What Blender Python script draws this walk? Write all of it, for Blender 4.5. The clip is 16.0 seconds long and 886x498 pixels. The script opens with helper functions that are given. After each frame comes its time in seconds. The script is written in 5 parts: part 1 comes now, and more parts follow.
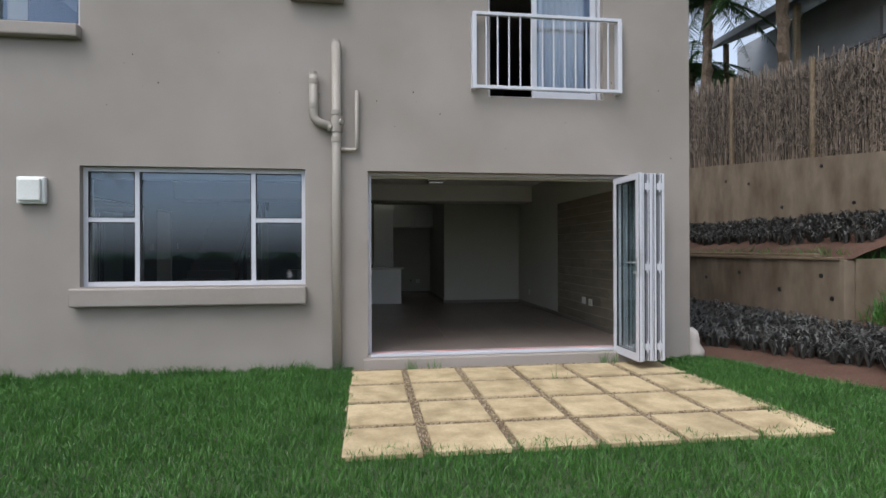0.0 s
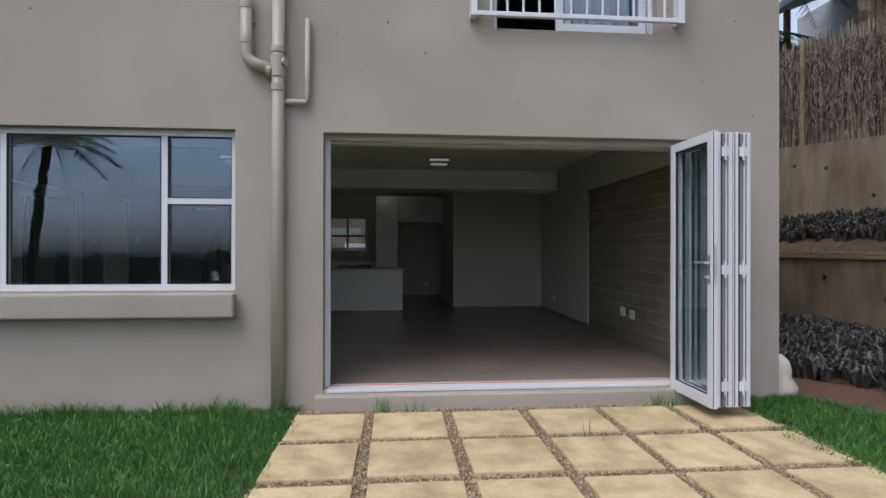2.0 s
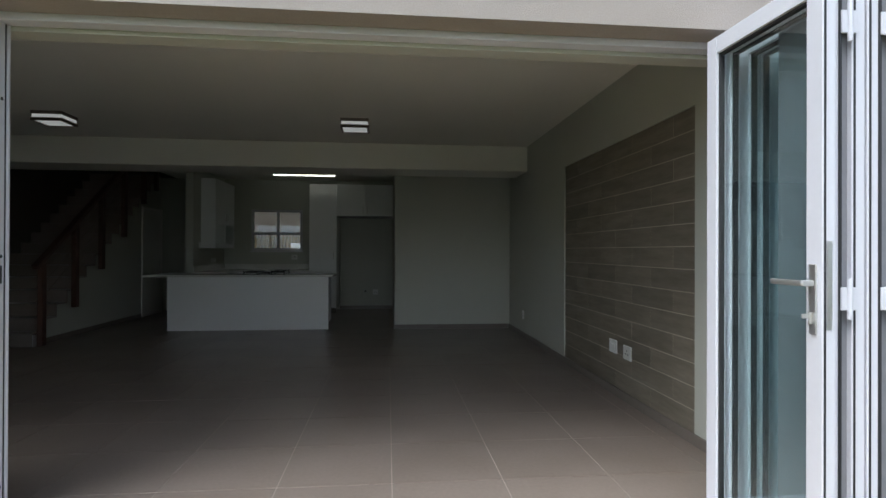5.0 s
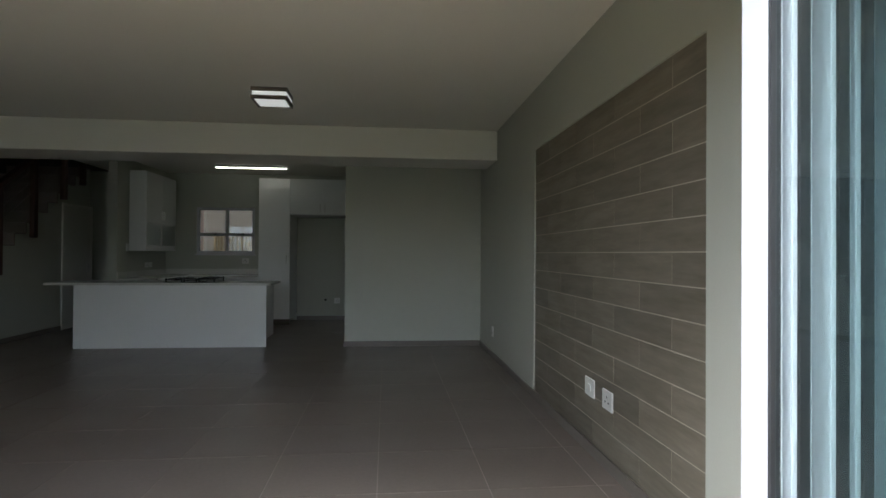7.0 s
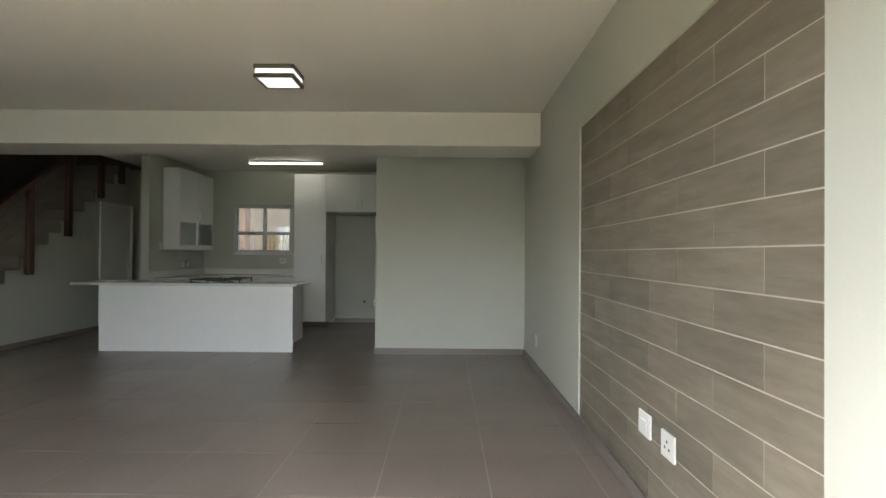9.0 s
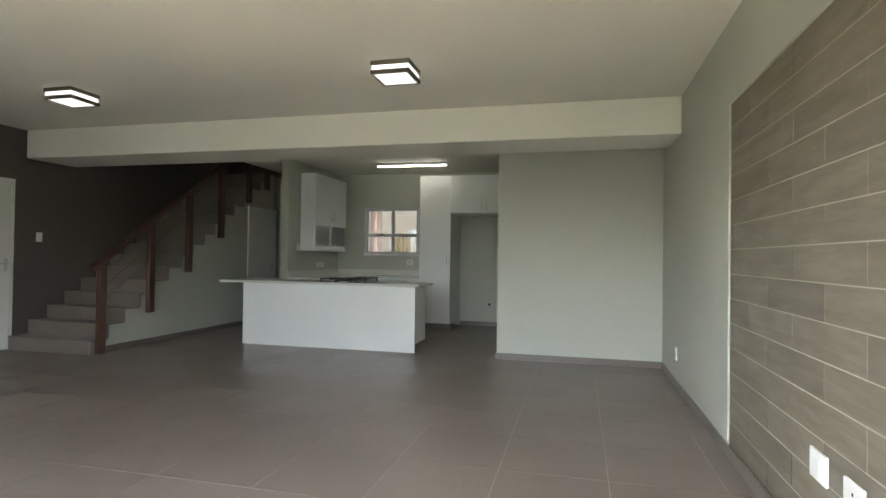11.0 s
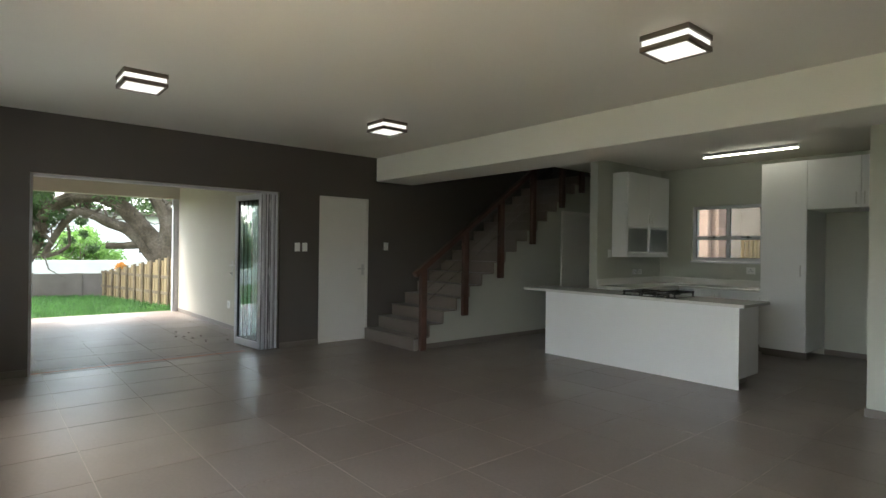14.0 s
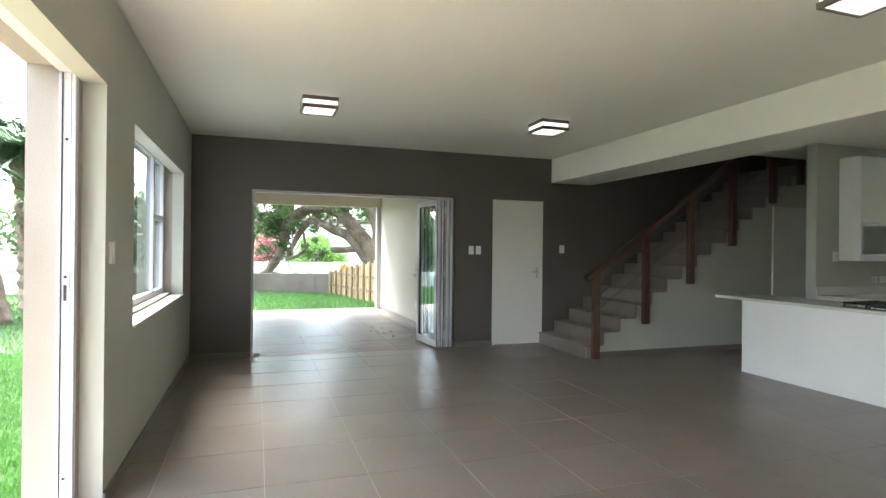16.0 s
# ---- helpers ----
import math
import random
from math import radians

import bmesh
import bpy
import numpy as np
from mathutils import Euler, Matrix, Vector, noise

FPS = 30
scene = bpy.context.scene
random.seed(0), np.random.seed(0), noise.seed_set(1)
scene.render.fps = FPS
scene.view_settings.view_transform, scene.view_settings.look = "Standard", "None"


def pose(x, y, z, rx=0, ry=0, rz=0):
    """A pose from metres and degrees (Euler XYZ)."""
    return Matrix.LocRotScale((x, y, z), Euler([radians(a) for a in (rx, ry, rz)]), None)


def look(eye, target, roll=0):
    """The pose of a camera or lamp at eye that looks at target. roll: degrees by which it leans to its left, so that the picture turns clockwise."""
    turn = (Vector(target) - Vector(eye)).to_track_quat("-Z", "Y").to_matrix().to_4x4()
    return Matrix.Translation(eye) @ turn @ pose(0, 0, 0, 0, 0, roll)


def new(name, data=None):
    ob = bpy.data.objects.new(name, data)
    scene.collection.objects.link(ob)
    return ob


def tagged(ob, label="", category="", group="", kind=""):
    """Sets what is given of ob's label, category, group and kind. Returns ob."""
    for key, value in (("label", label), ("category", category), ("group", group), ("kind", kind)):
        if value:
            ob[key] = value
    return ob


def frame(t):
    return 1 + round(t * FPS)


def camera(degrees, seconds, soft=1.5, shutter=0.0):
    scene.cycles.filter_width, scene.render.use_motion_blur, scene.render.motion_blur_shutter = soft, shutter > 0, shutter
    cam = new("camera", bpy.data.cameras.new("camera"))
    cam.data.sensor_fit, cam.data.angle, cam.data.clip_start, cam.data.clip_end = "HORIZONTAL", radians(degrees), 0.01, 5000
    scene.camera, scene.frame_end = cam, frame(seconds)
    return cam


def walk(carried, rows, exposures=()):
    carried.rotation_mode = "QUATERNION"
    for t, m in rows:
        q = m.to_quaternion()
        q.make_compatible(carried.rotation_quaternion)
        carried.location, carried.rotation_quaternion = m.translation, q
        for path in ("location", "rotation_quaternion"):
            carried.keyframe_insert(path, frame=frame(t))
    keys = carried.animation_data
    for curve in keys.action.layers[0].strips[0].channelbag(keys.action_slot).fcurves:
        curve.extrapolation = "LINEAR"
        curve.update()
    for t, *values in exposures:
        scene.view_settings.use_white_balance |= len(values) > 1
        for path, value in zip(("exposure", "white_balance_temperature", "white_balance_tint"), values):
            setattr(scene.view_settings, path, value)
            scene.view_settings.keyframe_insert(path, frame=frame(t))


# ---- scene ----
# ---- camera ----
cam = camera(77.8, 16.0)
PATH = [
    (0, (-0.001, 0.288, 1.302), (0.27, 2.269, 1.303), -0.2),
    (0.5, (0.155, 0.735, 1.285), (0.398, 2.72, 1.285), -0.2),
    (1, (0.294, 1.228, 1.262), (0.516, 3.216, 1.27), -0.2),
    (1.5, (0.475, 1.739, 1.251), (0.675, 3.729, 1.255), -0.1),
    (2, (0.625, 2.205, 1.235), (0.801, 4.197, 1.239), 0.1),
    (2.5, (0.762, 2.678, 1.259), (0.933, 4.67, 1.257), 0.0),
    (3, (0.959, 3.17, 1.234), (1.134, 5.162, 1.235), 0.1),
    (3.5, (1.158, 3.6, 1.216), (1.337, 5.592, 1.219), 0.1),
    (6, (2.089, 5.328, 1.254), (2.298, 7.317, 1.269), 0.3),
    (6.5, (2.267, 5.623, 1.236), (2.467, 7.613, 1.255), 0.4),
    (7, (2.381, 5.935, 1.261), (2.587, 7.925, 1.279), 0.4),
    (7.5, (2.5, 6.183, 1.253), (2.693, 8.174, 1.269), 0.4),
    (8, (2.607, 6.376, 1.25), (2.747, 8.371, 1.265), 0.3),
    (10.5, (2.741, 6.834, 1.222), (2.407, 8.806, 1.25), 0.8),
    (11, (2.777, 6.915, 1.206), (2.295, 8.856, 1.235), 0.8),
    (11.5, (2.784, 7.044, 1.193), (2.145, 8.939, 1.224), 1.0),
    (12, (2.776, 7.26, 1.215), (2.027, 9.114, 1.239), 1.0),
    (12.5, (2.819, 7.449, 1.28), (1.922, 9.237, 1.295), 1.0),
    (13, (2.842, 7.597, 1.312), (1.737, 9.264, 1.319), 0.9),
    (13.5, (2.916, 7.68, 1.331), (1.56, 9.15, 1.335), 0.8),
    (14, (3.036, 7.723, 1.367), (1.512, 9.017, 1.366), 0.8),
    (14.5, (3.152, 7.848, 1.367), (1.503, 8.98, 1.368), 0.7),
    (15, (3.298, 8.186, 1.368), (1.526, 9.113, 1.369), 0.5),
    (15.5, (3.321, 8.22, 1.384), (1.48, 9.003, 1.381), 0.7),
    (16, (3.241, 8.189, 1.367), (1.347, 8.833, 1.369), 0.6),
]
EXPOSURES = [(0.0, 0.68, 6100, 9), (1.0, 0.55, 6100, 10), (2.0, 0.64, 6100, 10), (3.5, 1.08, 6150, 9), (6.0, 1.56, 5850, 5), (7.0, 2.13, 6000, 6),
             (7.5, 2.60, 6300, 8), (8.0, 3.0, 6450, 9), (10.5, 4.05, 6300, 6), (11.5, 4.0, 6300, 6), (13.0, 3.80, 6450, 6), (13.5, 3.62, 6450, 6),
             (14.0, 3.52, 6420, 6), (15.0, 3.86, 6350, 6), (16.0, 4.27, 6250, 5)]
walk(cam, [(t, look(eye, target, roll)) for t, eye, target, roll in PATH], EXPOSURES)

# ---- world and sun: bright overcast ----
SUN_AZ, SUN_EL = 226.0, 60.0
world = bpy.data.worlds.new("overcast")
scene.world = world
world.use_nodes = True
wn, wl = world.node_tree.nodes, world.node_tree.links
wn.clear()
w_out = wn.new("ShaderNodeOutputWorld")
w_bg = wn.new("ShaderNodeBackground")
w_sky = wn.new("ShaderNodeTexSky")
w_hs = wn.new("ShaderNodeHueSaturation")
w_sky.sky_type = "NISHITA"
w_sky.sun_disc = False
w_sky.sun_elevation = radians(SUN_EL)
w_sky.sun_rotation = radians(SUN_AZ)
w_sky.air_density, w_sky.dust_density, w_sky.ozone_density = 1.0, 3.0, 1.0
w_hs.inputs["Saturation"].default_value = 0.5
w_bg.inputs["Strength"].default_value = 0.15
wl.new(w_sky.outputs[0], w_hs.inputs["Color"])
wl.new(w_hs.outputs[0], w_bg.inputs["Color"])
wl.new(w_bg.outputs[0], w_out.inputs[0])
sun_data = bpy.data.lights.new("sun", "SUN")
sun_data.energy, sun_data.angle, sun_data.color = 0.9, radians(40), (1.0, 0.985, 0.96)
sun = new("sun", sun_data)
az, el = radians(SUN_AZ), radians(SUN_EL)
sun_dir = Vector((math.sin(az) * math.cos(el), math.cos(az) * math.cos(el), math.sin(el)))
sun.matrix_world = look(sun_dir * 40, (0, 0, 0))


# ---- materials ----
def material(name, base, rough=0.6, metal=0.0, fine=0.04, coarse=0.06, fine_scale=60.0, coarse_scale=1.2,
             bump=0.1, bump_scale=None, tint=None, rnd=0.0, spec=0.5, rough_var=0.06, stretch=(1, 1, 1), coat=0.0):
    """A painted, stone or metal surface: two scales of colour variation, bump and uneven gloss."""
    m = bpy.data.materials.new(name)
    m.use_nodes = True
    n, l = m.node_tree.nodes, m.node_tree.links
    p = n["Principled BSDF"]
    p.inputs["Metallic"].default_value = metal
    p.inputs["Specular IOR Level"].default_value = spec
    p.inputs["Coat Weight"].default_value = coat
    geo = n.new("ShaderNodeNewGeometry")
    mp = n.new("ShaderNodeMapping")
    mp.inputs["Scale"].default_value = stretch
    l.new(geo.outputs["Position"], mp.inputs["Vector"])
    f, c = n.new("ShaderNodeTexNoise"), n.new("ShaderNodeTexNoise")
    f.inputs["Scale"].default_value, f.inputs["Detail"].default_value = fine_scale, 5.0
    c.inputs["Scale"].default_value, c.inputs["Detail"].default_value = coarse_scale, 4.0
    l.new(mp.outputs[0], f.inputs["Vector"])
    l.new(mp.outputs[0], c.inputs["Vector"])
    mixf = n.new("ShaderNodeMix")
    mixf.data_type = "RGBA"
    dark = tuple(max(0.0, v * (1 - 2.2 * fine)) for v in base)
    light = tuple(min(1.0, v * (1 + 2.2 * fine)) for v in base)
    mixf.inputs["A"].default_value, mixf.inputs["B"].default_value = (*dark, 1), (*light, 1)
    l.new(f.outputs["Fac"], mixf.inputs["Factor"])
    ramp = n.new("ShaderNodeMapRange")
    ramp.inputs["From Min"].default_value, ramp.inputs["From Max"].default_value = 0.35, 0.7
    l.new(c.outputs["Fac"], ramp.inputs["Value"])
    mixc = n.new("ShaderNodeMix")
    mixc.data_type, mixc.blend_type = "RGBA", "MULTIPLY"
    t = tint or (1 - 3 * coarse, 1 - 3.2 * coarse, 1 - 3.6 * coarse)
    mixc.inputs["B"].default_value = (*[max(0.0, v) for v in t], 1)
    l.new(mixf.outputs["Result"], mixc.inputs["A"])
    l.new(ramp.outputs[0], mixc.inputs["Factor"])
    col = mixc.outputs["Result"]
    if rnd > 0:
        info = n.new("ShaderNodeObjectInfo")
        mr = n.new("ShaderNodeMapRange")
        mr.inputs["To Min"].default_value, mr.inputs["To Max"].default_value = 1 - rnd, 1 + rnd
        l.new(info.outputs["Random"], mr.inputs["Value"])
        hs = n.new("ShaderNodeHueSaturation")
        l.new(col, hs.inputs["Color"])
        l.new(mr.outputs[0], hs.inputs["Value"])
        col = hs.outputs[0]
    l.new(col, p.inputs["Base Color"])
    rr = n.new("ShaderNodeMapRange")
    rr.inputs["To Min"].default_value, rr.inputs["To Max"].default_value = max(0.02, rough - rough_var), min(1.0, rough + rough_var)
    l.new(c.outputs["Fac"], rr.inputs["Value"])
    l.new(rr.outputs[0], p.inputs["Roughness"])
    if bump > 0:
        b = n.new("ShaderNodeBump")
        b.inputs["Strength"].default_value, b.inputs["Distance"].default_value = bump, 0.01
        src = f
        if bump_scale:
            src = n.new("ShaderNodeTexNoise")
            src.inputs["Scale"].default_value, src.inputs["Detail"].default_value = bump_scale, 6.0
            l.new(mp.outputs[0], src.inputs["Vector"])
        l.new(src.outputs["Fac"], b.inputs["Height"])
        l.new(b.outputs[0], p.inputs["Normal"])
    return m


def glass(name, tint=(0.9, 0.97, 0.96), rough=0.0):
    m = bpy.data.materials.new(name)
    m.use_nodes = True
    p = m.node_tree.nodes["Principled BSDF"]
    p.inputs["Base Color"].default_value = (*tint, 1)
    p.inputs["Transmission Weight"].default_value = 1.0
    p.inputs["Roughness"].default_value = rough
    p.inputs["IOR"].default_value = 1.45
    return m


def glow(name, color, strength):
    m = bpy.data.materials.new(name)
    m.use_nodes = True
    p = m.node_tree.nodes["Principled BSDF"]
    p.inputs["Base Color"].default_value = (0.8, 0.8, 0.8, 1)
    p.inputs["Emission Color"].default_value = (*color, 1)
    p.inputs["Emission Strength"].default_value = strength
    return m


M_FACADE = material("taupe_textured_plaster", (0.355, 0.312, 0.278), 0.85, fine=0.09, coarse=0.05, fine_scale=150, coarse_scale=0.9, bump=0.5, bump_scale=190)
M_WALL = material("pale_sage_wall_paint", (0.465, 0.47, 0.41), 0.55, fine=0.02, coarse=0.015, fine_scale=120, coarse_scale=0.8, bump=0.08, bump_scale=150)
M_DARK = material("dark_taupe_wall_paint", (0.105, 0.092, 0.08), 0.5, fine=0.03, coarse=0.03, fine_scale=120, coarse_scale=0.9, bump=0.08, bump_scale=150)
M_CREAM = material("cream_wall_paint", (0.53, 0.495, 0.42), 0.6, fine=0.02, coarse=0.02, fine_scale=120, coarse_scale=0.8, bump=0.1, bump_scale=150)
M_CEIL = material("off_white_ceiling_paint", (0.78, 0.76, 0.69), 0.75, fine=0.015, coarse=0.012, fine_scale=90, coarse_scale=0.6, bump=0.05, bump_scale=120)
M_TILE = material("taupe_porcelain_floor_tile", (0.203, 0.165, 0.141), 0.31, fine=0.08, coarse=0.04, fine_scale=45, coarse_scale=1.6, bump=0.03, bump_scale=90, rnd=0.05, rough_var=0.03)
M_VTILE = material("matte_taupe_verandah_tile", (0.215, 0.172, 0.145), 0.40, fine=0.08, coarse=0.06, fine_scale=45, coarse_scale=1.2, bump=0.05, bump_scale=90, rnd=0.05, spec=0.5)
M_GROUT = material("grey_floor_grout", (0.43, 0.38, 0.335), 0.85, fine=0.1, fine_scale=150, bump=0.2)
M_SKIRT = material("taupe_tile_skirting", (0.17, 0.145, 0.125), 0.35, fine=0.06, bump=0.03)
M_PLANK = material("wood_look_wall_tile", (0.186, 0.162, 0.124), 0.42, fine=0.10, coarse=0.09, fine_scale=9, coarse_scale=2.2, bump=0.08, bump_scale=40, rnd=0.16, stretch=(1, 1, 7))
M_PGROUT = material("pale_tile_grout", (0.50, 0.45, 0.38), 0.85, fine=0.06, bump=0.1)
M_ALU = material("white_powder_coated_aluminium", (0.60, 0.60, 0.64), 0.36, fine=0.015, coarse=0.01, bump=0.01)
M_RUBBER = material("black_rubber_seal", (0.02, 0.02, 0.022), 0.6, bump=0.02)
M_STEEL = material("brushed_steel", (0.62, 0.61, 0.59), 0.42, metal=0.9, fine=0.03, bump=0.02)
M_GLASS = glass("door_glass", (0.865, 0.962, 0.965))
M_WGLASS = glass("window_glass", (0.72, 0.77, 0.79))
M_WGLASS.node_tree.nodes["Principled BSDF"].inputs["IOR"].default_value = 1.85
M_WGLASS.node_tree.nodes["Principled BSDF"].inputs["Specular Tint"].default_value = (0.60, 0.74, 1.0, 1)
M_FROST = glass("frosted_cabinet_glass", (0.75, 0.8, 0.76), 0.35)
M_WHITE = material("white_melamine_board", (0.78, 0.78, 0.77), 0.32, fine=0.01, coarse=0.01, bump=0.01)
M_DOORP = material("white_door_enamel", (0.74, 0.72, 0.67), 0.4, fine=0.015, coarse=0.015, bump=0.02)
M_STONE = material("pale_engineered_stone_worktop", (0.66, 0.65, 0.61), 0.14, fine=0.08, coarse=0.02, fine_scale=220, bump=0.01)
M_TIMBER = material("dark_stained_timber", (0.085, 0.037, 0.025), 0.38, fine=0.18, coarse=0.1, fine_scale=14, coarse_scale=3, bump=0.08, bump_scale=50, stretch=(1, 1, 0.25))
M_TREAD = material("pale_taupe_stair_tile", (0.235, 0.197, 0.172), 0.4, fine=0.05, coarse=0.04, bump=0.03, rnd=0.04)
M_PAVER = material("yellow_sandstone_paver", (0.53, 0.415, 0.245), 0.8, fine=0.10, coarse=0.12, fine_scale=38, coarse_scale=4.5, bump=0.25, bump_scale=70, rnd=0.07)
M_GRAVEL = material("mixed_brown_gravel", (0.22, 0.165, 0.105), 0.85, fine=0.25, coarse=0.1, fine_scale=70, bump=0.3)
M_SOILR = material("red_brown_soil", (0.10, 0.050, 0.031), 0.95, fine=0.25, coarse=0.12, fine_scale=35, bump=0.6, bump_scale=60)
M_RETAIN = material("stained_retaining_wall_render", (0.235, 0.182, 0.128), 0.9, fine=0.10, coarse=0.24, fine_scale=9, coarse_scale=1.9, bump=0.35, bump_scale=70, tint=(0.55, 0.50, 0.44), stretch=(1, 1.3, 0.5))
M_PIPE = material("taupe_painted_pipe", (0.35, 0.31, 0.265), 0.5, fine=0.03, coarse=0.03, bump=0.03)
M_BLACK = material("matt_black_iron", (0.015, 0.015, 0.015), 0.45, bump=0.05)
M_HOB = material("black_hob_glass", (0.012, 0.012, 0.012), 0.08, bump=0.0)
M_LAMPF = material("bronze_lamp_frame", (0.17, 0.14, 0.115), 0.45, metal=0.1, fine=0.04, bump=0.02)
M_GLOW = glow("lit_opal_glass", (1.0, 0.97, 0.9), 0.11)
M_TUBE = glow("lit_tube", (1.0, 0.95, 0.78), 1.6)
M_SOCKET = material("white_plastic", (0.82, 0.82, 0.80), 0.3, fine=0.01, bump=0.0)


# ---- mesh helpers ----
def box(bm, x0, x1, y0, y1, z0, z1, bevel=0.0):
    m = Matrix.LocRotScale(((x0 + x1) / 2, (y0 + y1) / 2, (z0 + z1) / 2), None, (abs(x1 - x0), abs(y1 - y0), abs(z1 - z0)))
    r = bmesh.ops.create_cube(bm, size=1.0, matrix=m)
    if bevel > 0:
        edges = list({e for v in r["verts"] for e in v.link_edges})
        bmesh.ops.bevel(bm, geom=edges, offset=bevel, segments=2, affect="EDGES", profile=0.5)
    return bm


def rod(bm, p0, p1, r0, r1=None, seg=16, caps=True):
    p0, p1 = Vector(p0), Vector(p1)
    d = p1 - p0
    m = Matrix.Translation((p0 + p1) / 2) @ d.to_track_quat("Z", "Y").to_matrix().to_4x4()
    bmesh.ops.create_cone(bm, cap_ends=caps, segments=seg, radius1=r0, radius2=r0 if r1 is None else r1, depth=d.length, matrix=m)
    return bm


def tube(bm, pts, radii, seg=10):
    """A bent, tapering tube through pts."""
    rings = []
    up = Vector((0.13, 0.27, 0.95))
    for i, p in enumerate(pts):
        a, b = Vector(pts[max(0, i - 1)]), Vector(pts[min(len(pts) - 1, i + 1)])
        d = (b - a).normalized()
        s = d.cross(up)
        s = s.normalized() if s.length > 0.05 else d.cross(Vector((1, 0, 0))).normalized()
        u = s.cross(d)
        rings.append([bm.verts.new(Vector(p) + radii[i] * (math.cos(k * math.tau / seg) * s + math.sin(k * math.tau / seg) * u)) for k in range(seg)])
    for r, q in zip(rings[:-1], rings[1:]):
        for k in range(seg):
            bm.faces.new((r[k], r[(k + 1) % seg], q[(k + 1) % seg], q[k]))
    bm.faces.new(rings[0][::-1])
    bm.faces.new(rings[-1])
    return bm


def mesh_object(name, bm, mat, smooth=False):
    me = bpy.data.meshes.new(name)
    bmesh.ops.recalc_face_normals(bm, faces=bm.faces)
    bm.to_mesh(me)
    bm.free()
    me.materials.append(mat)
    if smooth:
        for p in me.polygons:
            p.use_smooth = True
    return new(name, me)


def part(name, bm, mat, parent, label="", smooth=False):
    ob = mesh_object(name, bm, mat, smooth)
    ob.parent = parent
    ob.matrix_parent_inverse = Matrix.Translation(parent.location).inverted() if parent.type == "EMPTY" and parent.parent is None else Matrix()
    if label:
        tagged(ob, label)
    return ob


def thing(name, at, label, category, group="", kind=""):
    ob = new(name)
    ob.location = at
    ob.empty_display_size = 0.1
    return tagged(ob, label, category, group, kind)


def structure(name, bm, mat, label, category, smooth=False):
    return tagged(mesh_object(name, bm, mat, smooth), label, category, kind="structure")


def single(name, bm, mat, label, category, group="", smooth=False):
    return tagged(mesh_object(name, bm, mat, smooth), label, category, group)


def cut_wall(bm, axis, a0, a1, b0, b1, z0, z1, holes):
    """A wall along axis from a0 to a1, b0 to b1 thick, with holes (from, to, bottom, top)."""
    def put(p, q, lo, hi):
        if q - p > 1e-4 and hi - lo > 1e-4:
            if axis == "x":
                box(bm, p, q, b0, b1, lo, hi)
            else:
                box(bm, b0, b1, p, q, lo, hi)
    cuts = sorted({a0, a1, *[h[0] for h in holes], *[h[1] for h in holes]})
    for p, q in zip(cuts[:-1], cuts[1:]):
        spans = sorted((h[2], h[3]) for h in holes if h[0] <= p + 1e-6 and h[1] >= q - 1e-6)
        lo = z0
        for s, e in spans:
            put(p, q, lo, s)
            lo = e
        put(p, q, lo, z1)
    bmesh.ops.remove_doubles(bm, verts=bm.verts, dist=1e-5)
    return bm


B = bmesh.new
XL, XR, YF, YI, YB, ZC = -3.986, 3.684, 7.10, 7.44, 16.55, 2.726
GROUND = -0.15
DOOR = (0.0, 3.46, 0.0, 2.27)
WIN = (-3.28, -0.75, 0.88, 2.28)
TOP = 5.9

# ---- ground ----
g = B()
bmesh.ops.create_grid(g, x_segments=2, y_segments=2, size=400, matrix=Matrix.Translation((0, 0, GROUND - 0.03)))
M_LAWN = material("lawn_soil_and_thatch", (0.045, 0.075, 0.022), 0.95, fine=0.3, coarse=0.12, fine_scale=40, coarse_scale=0.8, bump=0.6, bump_scale=80)
structure("ground", g, M_LAWN, "green lawn ground around the house", "ground")

# ---- house shell ----
structure("wall_front_outer", cut_wall(B(), "x", -4.75, 4.25, YF, 7.33, -0.35, TOP,
          [DOOR[:2] + (-0.045, DOOR[3]), WIN, (-5.2, -3.27, 3.885, 5.2), (1.52, 3.05, 3.24, 5.3)]), M_FACADE,
          "taupe textured plaster front wall of the house", "wall")
structure("wall_front_inner", cut_wall(B(), "x", XL - 0.24, XR + 0.3, 7.33, YI, -0.1, ZC,
          [(-0.05, 3.53, -0.1, 2.215), (WIN[0], WIN[1], 0.86, 2.16)]), M_WALL,
          "pale sage painted inside of the front wall", "wall")
structure("wall_right", cut_wall(B(), "y", YI, 17.0, XR, 4.02, -0.1, ZC, [(8.06, 10.685, -0.1, 2.19)]), M_WALL, "pale sage painted side wall", "wall")
structure("wall_right_outer", box(B(), 4.02, 4.25, 7.27, 17.0, -0.35, TOP), M_FACADE, "taupe plaster side wall of the house", "wall")
structure("wall_back", cut_wall(B(), "x", XL - 0.24, XR, YB, YB + 0.25, -0.1, ZC, [(-1.13, -0.075, 1.23, 2.10)]), M_WALL, "pale sage painted kitchen back wall", "wall")
structure("wall_back_outer", box(B(), -4.75, 4.02, 17.0, 17.2, 2.72, TOP), M_FACADE, "taupe plaster rear wall of the upper storey", "wall")
structure("wall_block", box(B(), 1.83, XR, 13.455, 14.05, -0.1, ZC), M_WALL, "pale sage painted wall beside the kitchen", "wall")
structure("wall_recess", box(B(), 1.83, 2.0, 14.05, YB, -0.1, ZC), M_WALL, "pale sage painted side of the refrigerator recess", "wall")
OPEN = (8.13, 10.815, -0.05, 2.096)
LDOOR = (11.395, 12.203, -0.05, 2.093)
